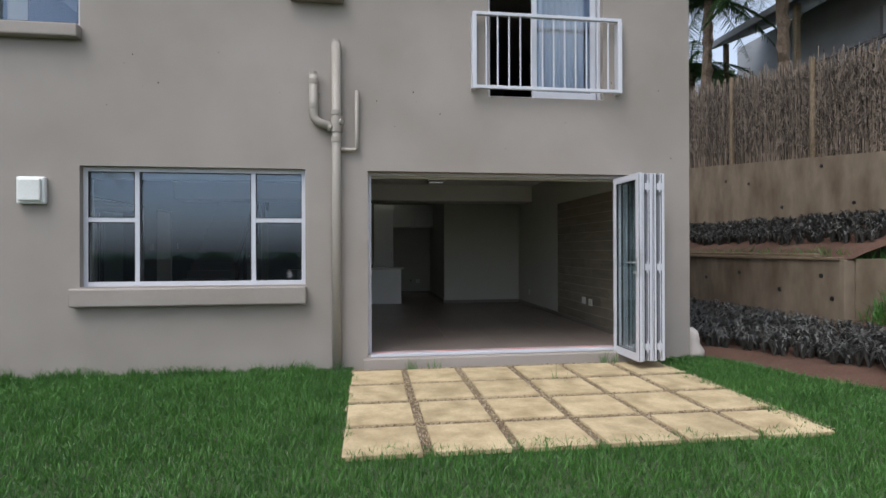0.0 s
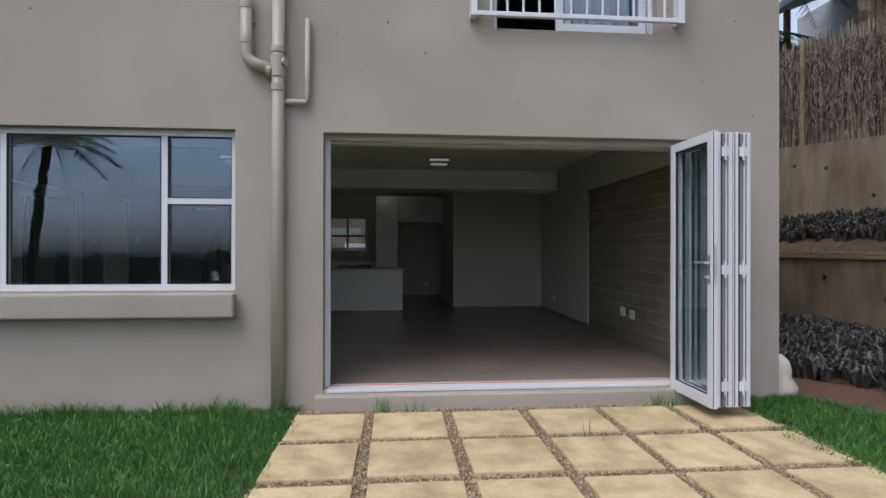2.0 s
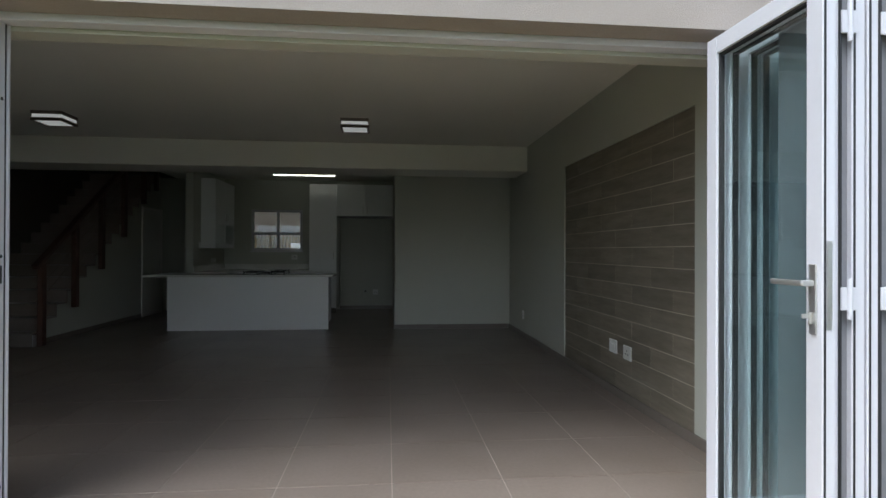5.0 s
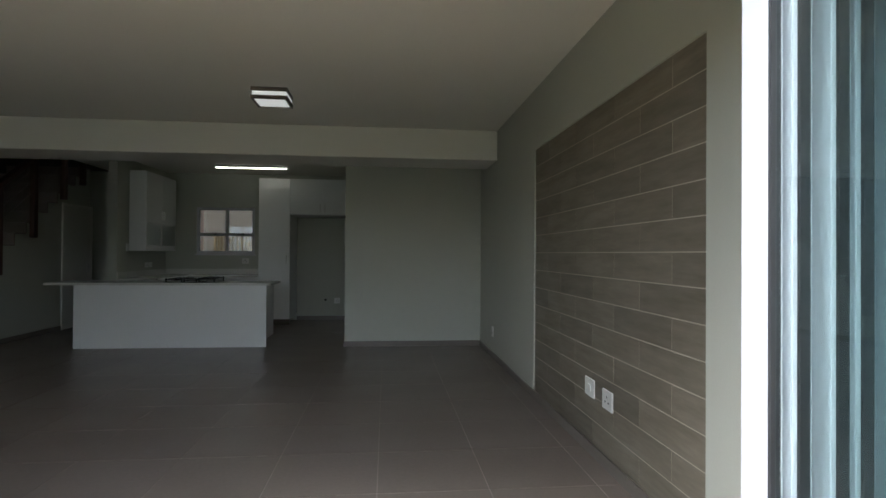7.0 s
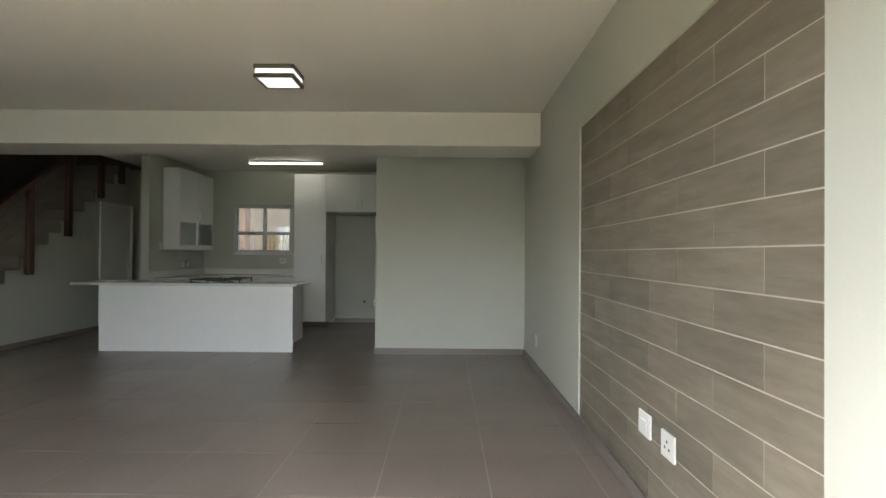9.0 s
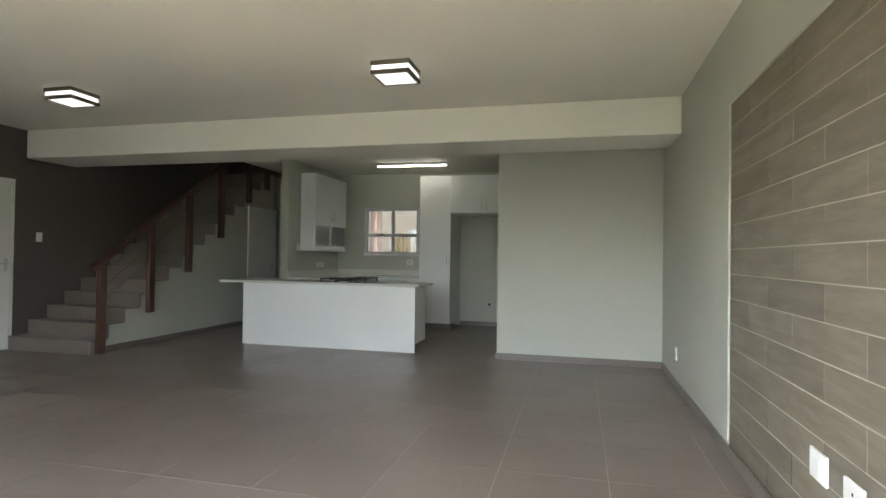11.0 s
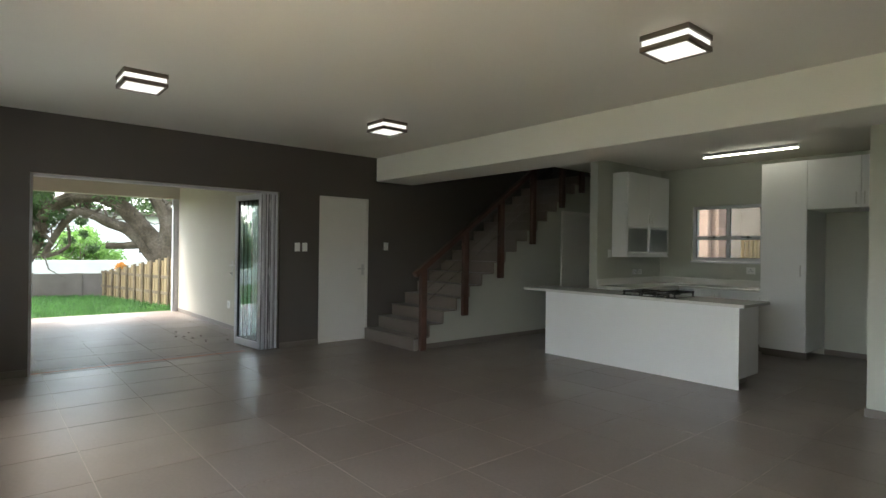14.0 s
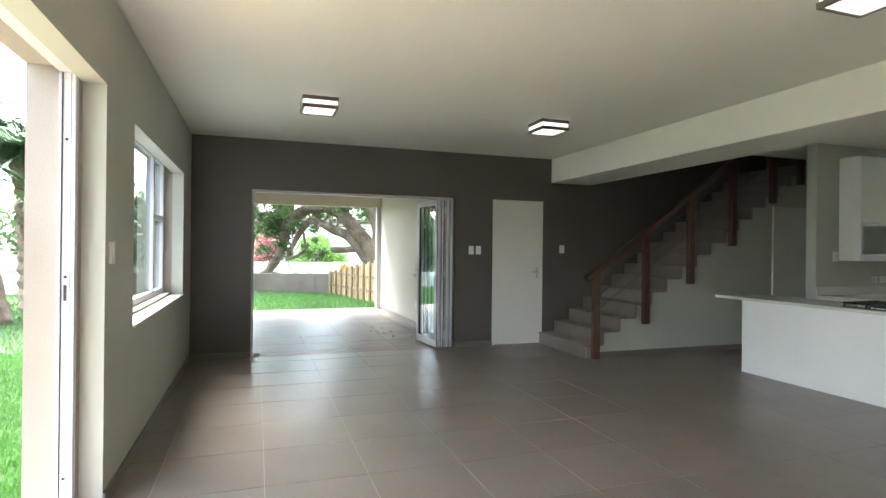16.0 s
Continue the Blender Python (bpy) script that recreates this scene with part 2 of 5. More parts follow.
structure("wall_left", cut_wall(B(), "y", YI, YB, XL - 0.02, XL, -0.1, 4.6, [OPEN, LDOOR]), M_DARK, "dark taupe painted feature wall", "wall")
structure("wall_left_core", cut_wall(B(), "y", YI, YB, XL - 0.24, XL - 0.02, -0.1, 4.6, [OPEN, LDOOR]), M_CREAM, "cream painted verandah side of the wall", "wall")
structure("ceiling", box(B(), XL - 0.24, XR + 0.3, YI, 12.4, ZC, ZC + 0.25), M_CEIL, "off-white painted ceiling of the living room", "ceiling")
structure("ceiling_kitchen", box(B(), -2.62, XR + 0.3, 12.4, YB, ZC, ZC + 0.25), M_CEIL, "off-white painted ceiling over the kitchen", "ceiling")
structure("ceiling_stairwell", box(B(), XL - 0.24, -2.5, 12.28, YB, 4.6, 4.8), M_CEIL, "off-white ceiling over the stairwell", "ceiling")
# unseen stairwell walls; dark colour chosen to cut bounce light on the upper flight
structure("wall_stairwell", box(B(), -2.62, -2.5, 12.4, YB, ZC + 0.25, 4.6), M_DARK, "unseen wall beside the upper stairwell, coloured dark to dim the stair", "wall")
structure("wall_stairwell_front", box(B(), XL, -2.62, 12.28, 12.4, ZC + 0.25, 4.6), M_DARK, "unseen upper wall over the beam, coloured dark to dim the stair", "wall")
structure("wall_stairwell_back", box(B(), XL - 0.24, -2.5, YB, YB + 0.12, ZC, 4.8), M_DARK, "unseen end wall of the stairwell, coloured dark to dim the stair", "wall")
structure("beam", box(B(), XL + 0.001, XR, 12.336, 13.03, 2.372, ZC, 0.012), M_CEIL, "off-white plastered downstand beam across the room", "beam")
structure("roof", box(B(), -5.2, 4.7, 6.7, 17.6, TOP, TOP + 0.2), M_FACADE, "flat concrete roof slab of the house", "roof")
structure("upper_floor", box(B(), -4.75, 4.02, 7.27, 12.28, ZC + 0.26, ZC + 0.45), M_CEIL, "concrete floor slab of the upper storey", "floor")
structure("floor_slab", box(B(), XL - 0.24, 4.02, YF + 0.02, 17.0, -0.3, -0.0025), M_GROUT, "grey grouted concrete floor bed", "floor")
structure("wall_left_upper", box(B(), -4.75, -4.6, 7.27, 17.0, ZC + 0.03, TOP), M_FACADE, "taupe plaster side wall of the upper storey", "wall")
# ---- aluminium doors and windows ----
def pbox(bm, axis, u0, u1, n0, n1, z0, z1, bevel=0.0):
    """A box given along a wall direction (u), across it (n) and up."""
    if axis == "x":
        return box(bm, min(u0, u1), max(u0, u1), min(n0, n1), max(n0, n1), z0, z1, bevel)
    return box(bm, min(n0, n1), max(n0, n1), min(u0, u1), max(u0, u1), z0, z1, bevel)


def frame_bm(axis, u0, u1, n0, n1, z0, z1, side, top, bottom, bevel=0.003):
    bm = B()
    pbox(bm, axis, u0, u0 + side, n0, n1, z0, z1, bevel)
    pbox(bm, axis, u1 - side, u1, n0, n1, z0, z1, bevel)
    pbox(bm, axis, u0 + side, u1 - side, n0 + 0.001, n1 - 0.001, z1 - top, z1, bevel)
    pbox(bm, axis, u0 + side, u1 - side, n0 + 0.001, n1 - 0.001, z0, z0 + bottom, bevel)
    return bm


def door_panel(stack, axis, u0, u1, n, z0, z1, hinge_u=None, handle_u=None, gap=0.012):
    """One glazed leaf of a folding door: frame, black seals, glass, hinges, handle."""
    th = 0.05
    leaf = part("door_panel", frame_bm(axis, u0, u1, n, n + th, z0, z1, 0.072, 0.075, 0.095), M_ALU, stack)
    a, b, c, d = u0 + 0.072, u1 - 0.072, z0 + 0.095, z1 - 0.075
    part("seal", frame_bm(axis, a, b, n + 0.012, n + th - 0.012, c, d, 0.009, 0.009, 0.009, 0), M_RUBBER, leaf, "black rubber glazing seal")
    pane = part("glass_pane", pbox(B(), axis, a + 0.002, b - 0.002, n + 0.022, n + 0.028, c + 0.002, d - 0.002), M_GLASS, leaf, "pale green clear glass")
    pane.visible_shadow = False
    for e, sg_ in ((u0, -1), (u1, 1)):
        part("edge_groove", pbox(B(), axis, e, e + sg_ * 0.0025, n + 0.006, n + 0.013, z0 + 0.01, z1 - 0.01), M_RUBBER, leaf, "black rubber edge groove")
    if hinge_u is not None:
        s = 1 if hinge_u > (u0 + u1) / 2 else -1
        for z in (z0 + 0.17, (z0 + z1) / 2 + 0.0, z1 - 0.16):
            h = B()
            pbox(h, axis, hinge_u, hinge_u + s * 0.012, n + th - 0.006, n + th + gap + 0.006, z - 0.04, z + 0.04, 0.002)
            rod_at = (hinge_u + s * 0.014, n + th + gap / 2) if axis == "x" else (n + th + gap / 2, hinge_u + s * 0.014)
            rod(h, (*rod_at, z - 0.07), (*rod_at, z + 0.07), 0.009, seg=10)
            part("hinge", h, M_ALU, leaf, "white knuckle hinge")
        # dark box filling the gap between leaves, in place of its shade
        part("gap_fill", pbox(B(), axis, hinge_u - s * 0.02, hinge_u - s * 0.30, n + th + 0.0005, n + th + gap - 0.0005, z0 + 0.01, z1 - 0.01), M_RUBBER if gap < 0.02 else M_GAPFILL, leaf, "dark filler standing for shade between leaves")
        part("edge_seal", pbox(B(), axis, hinge_u, hinge_u + s * 0.006, n + th - 0.010, n + th - 0.001, z0 + 0.01, z1 - 0.01), M_RUBBER, leaf, "black rubber edge seal")
    if handle_u is not None:
        hz = (z0 + z1) / 2 + 0.0
        h = B()
        pbox(h, axis, handle_u - 0.016, handle_u + 0.016, n - 0.008, n, hz - 0.12, hz + 0.12, 0.003)
        pbox(h, axis, handle_u - 0.010, handle_u + 0.010, n - 0.05, n - 0.008, hz + 0.045, hz + 0.065, 0.003)
        pbox(h, axis, handle_u - 0.010, handle_u + 0.15, n - 0.055, n - 0.040, hz + 0.045, hz + 0.065, 0.007)
        pbox(h, axis, handle_u - 0.004, handle_u + 0.004, n - 0.02, n - 0.008, hz - 0.085, hz - 0.045, 0.002)
        pbox(h, axis, handle_u + 0.001, handle_u + 0.004, n - 0.045, n - 0.02, hz - 0.066, hz - 0.05)
        part("handle", h, M_STEEL, leaf, "steel lever handle")
    return leaf


stack = thing("folding_door", (3.3, 6.8, GROUND), "white aluminium folding door stacked open against the jamb", "folding door")
ZD0, ZD1 = -0.045, 2.205
# grey that stands for the shade in the wider leaf gaps
M_GAPFILL = material("grey_gap_fill", (0.20, 0.20, 0.22), 0.5, bump=0.02)
leaf = door_panel(stack, "y", 6.42, 7.095, 3.175, ZD0, ZD1, handle_u=6.455)
lock = B()
box(lock, 3.191, 3.209, 6.416, 6.4199, 0.98, 1.28)
part("lock_plate", lock, M_STEEL, leaf, "narrow steel lock plate")
for k, n in enumerate((3.237, 3.329, 3.389, 3.485)):
    door_panel(stack, "y", 6.47, 7.085, n, ZD0, ZD1, hinge_u=6.47 if k in (0, 2) else None, gap=0.046 if k == 0 else 0.052)

df = thing("door_frame", (1.6, 7.2, 0), "white aluminium frame of the wide folding doorway", "door frame")
for a, b in ((0.0, 0.032), (3.428, 3.46)):
    jm = part("jamb", box(B(), a, b, 7.25, 7.328, -0.04, 2.27, 0.003), M_ALU, df)
    s = b if a < 1 else a
    e = 0.010 if a < 1 else -0.010
    part("stop", box(B(), min(s, s + e), max(s, s + e), 7.308, 7.326, 0.002, 2.234, 0.002), M_ALU, jm)
    part("stop", box(B(), min(s, s + e), max(s, s + e), 7.252, 7.265, 0.002, 2.234, 0.002), M_ALU, jm)
    for y in (7.2655, 7.3045):
        part("seal", box(B(), min(s, s + e * 0.5), max(s, s + e * 0.5), y, y + 0.003, 0.002, 2.234), M_RUBBER, jm, "black rubber seal strip")
part("head", box(B(), 0.032, 3.428, 7.25, 7.328, 2.235, 2.27, 0.003), M_ALU, df)
part("track", box(B(), 0.032, 3.428, 7.115, 7.325, -0.026, 0.001, 0.002), M_ALU, df)
part("protective_tape", box(B(), 0.05, 3.41, 7.25, 7.275, 0.0015, 0.0035), material("orange_protective_tape", (0.62, 0.10, 0.04), 0.5, bump=0.0), df, "orange-red tape along the track")
for z in (0.2, 1.21, 1.9):
    part("screw_cap", rod(B(), (0.032, 7.286, z), (0.034, 7.286, z), 0.008, seg=10), M_RUBBER, df)
part("keeper", box(B(), 0.0322, 0.0337, 7.278, 7.292, 1.09, 1.17), M_RUBBER, df, "black lock keeper slot")
structure("door_step", box(B(), -0.06, 3.52, 6.985, YF, GROUND - 0.1, -0.028, 0.012), M_FACADE, "taupe plastered step under the folding door", "step")


def window(name, x0, x1, y0, y1, z0, z1, cols, rows, label, w=0.055):
    """A white aluminium window; cols: inner mullion places; rows: for each column a transom height or None."""
    win = thing(name, ((x0 + x1) / 2, y0, z0), label, "window", kind="structure")
    part("window_frame", frame_bm("x", x0, x1, y0, y1, z0, z1, w, w, w), M_ALU, win)
    edges = [x0 + w] + list(cols) + [x1 - w]
    for c in cols:
        part("mullion", box(B(), c - w / 2, c + w / 2, y0 + 0.002, y1 - 0.002, z0 + w, z1 - w, 0.003), M_ALU, win)
    for k, tz in enumerate(rows):
        a = edges[k] + (w / 2 if k > 0 else 0)
        b = edges[k + 1] - (w / 2 if k < len(rows) - 1 else 0)
        cells = [(z0 + w, z1 - w)]
        if tz:
            part("transom", box(B(), a, b, y0 + 0.003, y1 - 0.003, tz - w / 2, tz + w / 2, 0.003), M_ALU, win)
            cells = [(z0 + w, tz - w / 2), (tz + w / 2, z1 - w)]
        for lo, hi in cells:
            p = part("pane", box(B(), a, b, (y0 + y1) / 2 - 0.003, (y0 + y1) / 2 + 0.003, lo, hi), M_WGLASS, win, "clear glass pane")
            p.visible_shadow = False
            part("bead", frame_bm("x", a, b, y0 - 0.002, y0 + 0.02, lo, hi, 0.006, 0.006, 0.006, 0), M_RUBBER, win)
    return win


w1 = window("window_1", WIN[0], WIN[1], 7.18, 7.25, WIN[2], WIN[3], [-2.69, -1.372], [1.66, None, 1.66], "white aluminium window of five panes in the front wall")
part("peg_stay", box(B(), -1.06, -1.03, 7.255, 7.27, 1.66, 1.70), M_BLACK, w1, "black window stay")
structure("window_sill", box(B(), -3.36, -0.735, 6.99, YF, 0.655, 0.865, 0.018), M_FACADE, "taupe plastered sill under the wide window", "sill")
structure("window_sill_inside", box(B(), WIN[0], WIN[1], 7.252, YI + 0.015, 0.835, 0.8595, 0.004), M_CREAM, "cream painted inside window sill", "sill")
window("window_2", -5.2, -3.27, 7.18, 7.25, 3.885, 5.2, [-4.2], [None, None], "white aluminium window of the upper storey")
structure("upper_sill", box(B(), -5.2, -3.245, 6.975, YF, 3.72, 3.87, 0.018), M_FACADE, "taupe plastered sill of the upper window", "sill")
structure("upper_lintel_ledge", box(B(), -0.92, -0.28, 6.98, YF, 4.30, 4.44, 0.015), M_FACADE, "taupe plastered sill of another upper window", "sill")

sd = thing("sliding_door", (2.3, 7.2, 3.24), "white aluminium sliding door half open on the upper storey", "sliding door")
part("outer_frame", frame_bm("x", 1.52, 3.05, 7.19, 7.27, 3.24, 5.3, 0.04, 0.04, 0.03), M_ALU, sd)
part("sliding_leaf", frame_bm("x", 2.12, 2.98, 7.20, 7.235, 3.27, 5.25, 0.065, 0.06, 0.08), M_ALU, sd)
pn = part("glass_pane", box(B(), 2.185, 2.915, 7.214, 7.220, 3.35, 5.19), M_WGLASS, sd, "clear glass")
pn.visible_shadow = False
part("fixed_leaf", frame_bm("x", 2.22, 3.01, 7.237, 7.262, 3.27, 5.25, 0.05, 0.06, 0.08), M_ALU, sd)
cur = B()
for i in range(46):
    x = 2.18 + i * 0.016
    y = 7.36 + 0.018 * math.sin(i * 1.15)
    cur.verts.new((x, y, 3.172))
    cur.verts.new((x, y, 5.2))
cur.verts.ensure_lookup_table()
for i in range(45):
    cur.faces.new((cur.verts[2 * i], cur.verts[2 * i + 2], cur.verts[2 * i + 3], cur.verts[2 * i + 1]))
curtain = single("curtain", cur, material("sheer_white_curtain", (0.55, 0.56, 0.60), 0.9, bump=0.05), "sheer white curtain behind the upper sliding door", "curtain", smooth=True)
md = curtain.modifiers.new("thickness", "SOLIDIFY")
md.thickness = 0.003

rail = thing("balustrade", (2.27, 7.0, 3.31), "white metal balustrade in front of the upper door", "balustrade")
part("top_rail", box(B(), 1.30, 3.25, 6.985, 7.045, 4.225, 4.265, 0.004), M_ALU, rail)
part("bottom_rail", box(B(), 1.30, 3.25, 6.99, 7.035, 3.31, 3.35, 0.004), M_ALU, rail)
for x in (1.32, 3.23):
    part("end_post", box(B(), x - 0.028, x + 0.028, 6.985, 7.10, 3.305, 4.2245, 0.004), M_ALU, rail)
for k in range(12):
    x = 1.475 + k * 0.1455
    part("baluster", rod(B(), (x, 7.012, 3.35), (x, 7.012, 4.225), 0.0105, seg=10), M_ALU, rail)

# ---- pipes and wall lamp on the facade ----
pipe = thing("drain_pipe", (-0.35, 7.02, GROUND), "taupe painted soil pipe with branches on the facade", "drain pipe")
def pipe_part(name, pts, r):
    bm = B()
    tube(bm, pts, [r] * len(pts), 16)
    return part(name, bm, M_PIPE, pipe, smooth=True)
pipe_part("stack_pipe", [(-0.375, 7.035, GROUND - 0.05), (-0.375, 7.035, 1.8), (-0.375, 7.035, 3.80)], 0.054)
pipe_part("branch_pipe", [(-0.645, 7.035, 3.40), (-0.645, 7.035, 2.96), (-0.638, 7.035, 2.90), (-0.615, 7.035, 2.86), (-0.58, 7.035, 2.835), (-0.385, 7.035, 2.775)], 0.05)
pipe_part("waste_pipe", [(-0.13, 7.06, 3.24), (-0.13, 7.06, 2.60), (-0.13, 7.06, 2.535), (-0.15, 7.06, 2.52), (-0.355, 7.05, 2.515)], 0.024)
for z0, z1, r, x in ((2.60, 2.66, 0.062, -0.375), (2.72, 2.90, 0.064, -0.375), (2.93, 2.98, 0.062, -0.375), (3.78, 3.83, 0.05, -0.375), (1.60, 1.625, 0.059, -0.375), (3.30, 3.35, 0.055, -0.645), (3.0, 3.05, 0.055, -0.645), (3.40, 3.44, 0.045, -0.645)):
    part("pipe_socket", rod(B(), (x, 7.035, z0), (x, 7.035, z1), r, seg=20), M_PIPE, pipe, smooth=False)
part("pipe_socket", rod(B(), (-0.47, 7.035, 2.78), (-0.43, 7.035, 2.77), 0.056, seg=18), M_PIPE, pipe)
for x, y, z, r in ((-0.375, 7.035, 3.83, 0.042), (-0.645, 7.035, 3.44, 0.037), (-0.13, 7.06, 3.24, 0.019)):
    part("pipe_mouth", rod(B(), (x, y, z), (x, y, z + 0.002), r, seg=16), M_BLACK, pipe, "dark open pipe mouth")
part("clean_out_cap", rod(B(), (-0.325, 7.0, 2.84), (-0.30, 6.985, 2.84), 0.035, seg=16), M_PIPE, pipe)
part("pipe_bracket", box(B(), -0.455, -0.295, 7.075, 7.0995, 1.60, 1.62), M_PIPE, pipe)
part("pipe_bracket", box(B(), -0.715, -0.575, 7.075, 7.0995, 3.2, 3.225), M_PIPE, pipe)
wl1 = thing("wall_lamp", (-3.79, 7.05, 2.0), "white square bulkhead lamp on the facade", "wall lamp")
part("housing", box(B(), -3.91, -3.61, 7.03, 7.0995, 1.83, 2.14, 0.02), M_SOCKET, wl1)
part("lens", box(B(), -3.88, -3.64, 6.995, 7.0295, 1.86, 2.11, 0.016), material("opal_plastic", (0.75, 0.75, 0.72), 0.35, bump=0.0), wl1, "opal plastic lens")

# ---- gravel between the pavers ----
rs = np.random.RandomState(3)


def scatter(name, n, sampler, maker, mat, label, category):
    verts, faces = maker(sampler(n))
    me = bpy.data.meshes.new(name)
    me.from_pydata(verts, [], faces)
    me.materials.append(mat)
    return tagged(new(name, me), label, category, kind="stuff")


def stones(xy):
    unit = np.array([(1, 0, 0), (-1, 0, 0), (0, 1, 0), (0, -1, 0), (0, 0, 1), (0, 0, -1)], float)
    tri = np.array([(0, 2, 4), (2, 1, 4), (1, 3, 4), (3, 0, 4), (2, 0, 5), (1, 2, 5), (3, 1, 5), (0, 3, 5)])
    n = len(xy)
    size = rs.uniform(0.004, 0.0105, (n, 1, 1)) * rs.uniform(0.6, 1.3, (n, 1, 3))
    v = unit[None] * size + rs.uniform(-0.002, 0.002, (n, 6, 3))
    a = rs.uniform(0, 6.28, n)
    c, s = np.cos(a)[:, None], np.sin(a)[:, None]
    v = np.stack([v[..., 0] * c - v[..., 1] * s, v[..., 0] * s + v[..., 1] * c, v[..., 2]], -1)
    v[..., 0] += xy[:, 0:1]
    v[..., 1] += xy[:, 1:2]
    v[..., 2] += GROUND - 0.008 + rs.uniform(0, 0.008, (n, 1))
    f = (tri[None] + 6 * np.arange(n)[:, None, None]).reshape(-1, 3)
    return v.reshape(-1, 3).tolist(), f.tolist()


def in_paver(p):
    u = (p[:, 0] + 0.19) % 0.653
    w = (6.86 - p[:, 1]) % 0.70
    inside = (p[:, 0] > -0.19) & (p[:, 0] < 3.75) & (p[:, 1] < 6.86) & (p[:, 1] > 4.1)
    return inside & (u < 0.57) & (w < 0.60)


def gravel_xy(n):
    p = np.stack([rs.uniform(-0.25, 3.85, n), rs.uniform(4.05, 7.0, n)], 1)
    p = p[~in_paver(p)]
    return p[(p[:, 0] > -0.19 + 0.02 * np.sin(p[:, 1] * 9)) & (p[:, 0] < 3.72) & (p[:, 1] > 4.22)]


gb = B()
box(gb, -0.15, 3.70, 4.2, 7.09, GROUND - 0.06, GROUND - 0.012)
structure("gravel_bed", gb, M_GRAVEL, "brown gravel bed under the pavers", "gravel bed")
M_STONES = bpy.data.materials.new("river_gravel")
M_STONES.use_nodes = True
sn, sl = M_STONES.node_tree.nodes, M_STONES.node_tree.links
sg = sn.new("ShaderNodeNewGeometry")
sr = sn.new("ShaderNodeValToRGB")
for k, (pos, colr) in enumerate(((0.0, (0.10, 0.065, 0.04)), (0.35, (0.23, 0.165, 0.09)), (0.75, (0.35, 0.27, 0.165)), (1.0, (0.50, 0.42, 0.30)))):
    e = sr.color_ramp.elements[k] if k < 2 else sr.color_ramp.elements.new(pos)
    e.position, e.color = pos, (*colr, 1)
sl.new(sg.outputs["Random Per Island"], sr.inputs["Fac"])
sl.new(sr.outputs[0], sn["Principled BSDF"].inputs["Base Color"])
sn["Principled BSDF"].inputs["Roughness"].default_value = 0.8
scatter("gravel", 52000, gravel_xy, stones, M_STONES, "mixed brown river gravel between the pavers", "gravel")


# ---- grass ----
def leaf_material(name, low, high, rough=0.5, trans=0.25):
    m = bpy.data.materials.new(name)
    m.use_nodes = True
    n, l = m.node_tree.nodes, m.node_tree.links
    p = n["Principled BSDF"]
    g = n.new("ShaderNodeNewGeometry")
    mx = n.new("ShaderNodeMix")
    mx.data_type = "RGBA"
    mx.inputs["A"].default_value, mx.inputs["B"].default_value = (*low, 1), (*high, 1)
    no = n.new("ShaderNodeTexNoise")
    no.inputs["Scale"].default_value = 1.7
    l.new(g.outputs["Position"], no.inputs["Vector"])
    ad = n.new("ShaderNodeMath")
    ad.operation = "MULTIPLY_ADD"
    ad.inputs[1].default_value, ad.inputs[2].default_value = 0.6, 0.0
    l.new(g.outputs["Random Per Island"], ad.inputs[0])
    ad2 = n.new("ShaderNodeMath")
    ad2.operation = "MULTIPLY_ADD"
    ad2.inputs[1].default_value = 0.6
    l.new(no.outputs["Fac"], ad2.inputs[0])
    l.new(ad.outputs[0], ad2.inputs[2])
    l.new(ad2.outputs[0], mx.inputs["Factor"])
    l.new(mx.outputs["Result"], p.inputs["Base Color"])
    p.inputs["Roughness"].default_value = rough
    p.inputs["Transmission Weight"].default_value = 0.0
    tr = n.new("ShaderNodeBsdfTranslucent")
    l.new(mx.outputs["Result"], tr.inputs["Color"])
    ms = n.new("ShaderNodeMixShader")
    ms.inputs[0].default_value = trans
    l.new(p.outputs[0], ms.inputs[1])
    l.new(tr.outputs[0], ms.inputs[2])
    l.new(ms.outputs[0], n["Material Output"].inputs[0])
    return m


def blades(height, width, z=GROUND - 0.03):
    def make(xy):
        n = len(xy)
        a = rs.uniform(0, 6.28, n)
        clump = np.sin(xy[:, 0] * 21 + 3 * np.sin(xy[:, 1] * 9)) * np.sin(xy[:, 1] * 24 + 2.5 * np.sin(xy[:, 0] * 11))
        h = height * rs.uniform(0.5, 1.25, n) * (1 + 0.38 * clump)
        w = width * rs.uniform(0.6, 1.3, n)
        lean = h * rs.uniform(0.15, 0.9, n)
        dx, dy = np.cos(a), np.sin(a)
        b = rs.uniform(0, 6.28, n)
        lx, ly = np.cos(b) * lean, np.sin(b) * lean
        v = np.zeros((n, 5, 3))
        for k, (s, hh, q) in enumerate(((-1, 0, 0), (1, 0, 0), (0.7, 0.6, 0.35), (-0.7, 0.6, 0.35), (0, 1, 1))):
            v[:, k, 0] = xy[:, 0] + s * w * dx / 2 + q * lx
            v[:, k, 1] = xy[:, 1] + s * w * dy / 2 + q * ly
            v[:, k, 2] = z + hh * h
        base = 5 * np.arange(n)
        f = [(i, i + 1, i + 2, i + 3) for i in base.tolist()] + [(i + 3, i + 2, i + 4) for i in base.tolist()]
        return v.reshape(-1, 3).tolist(), f
    return make


def bed_edge(y):
    """Where the lawn meets the planting bed beside the house."""
    return np.interp(y, [2.0, 3.5, 5.2, 7.3, 7.5], [7.4, 6.3, 5.25, 4.45, 4.3])


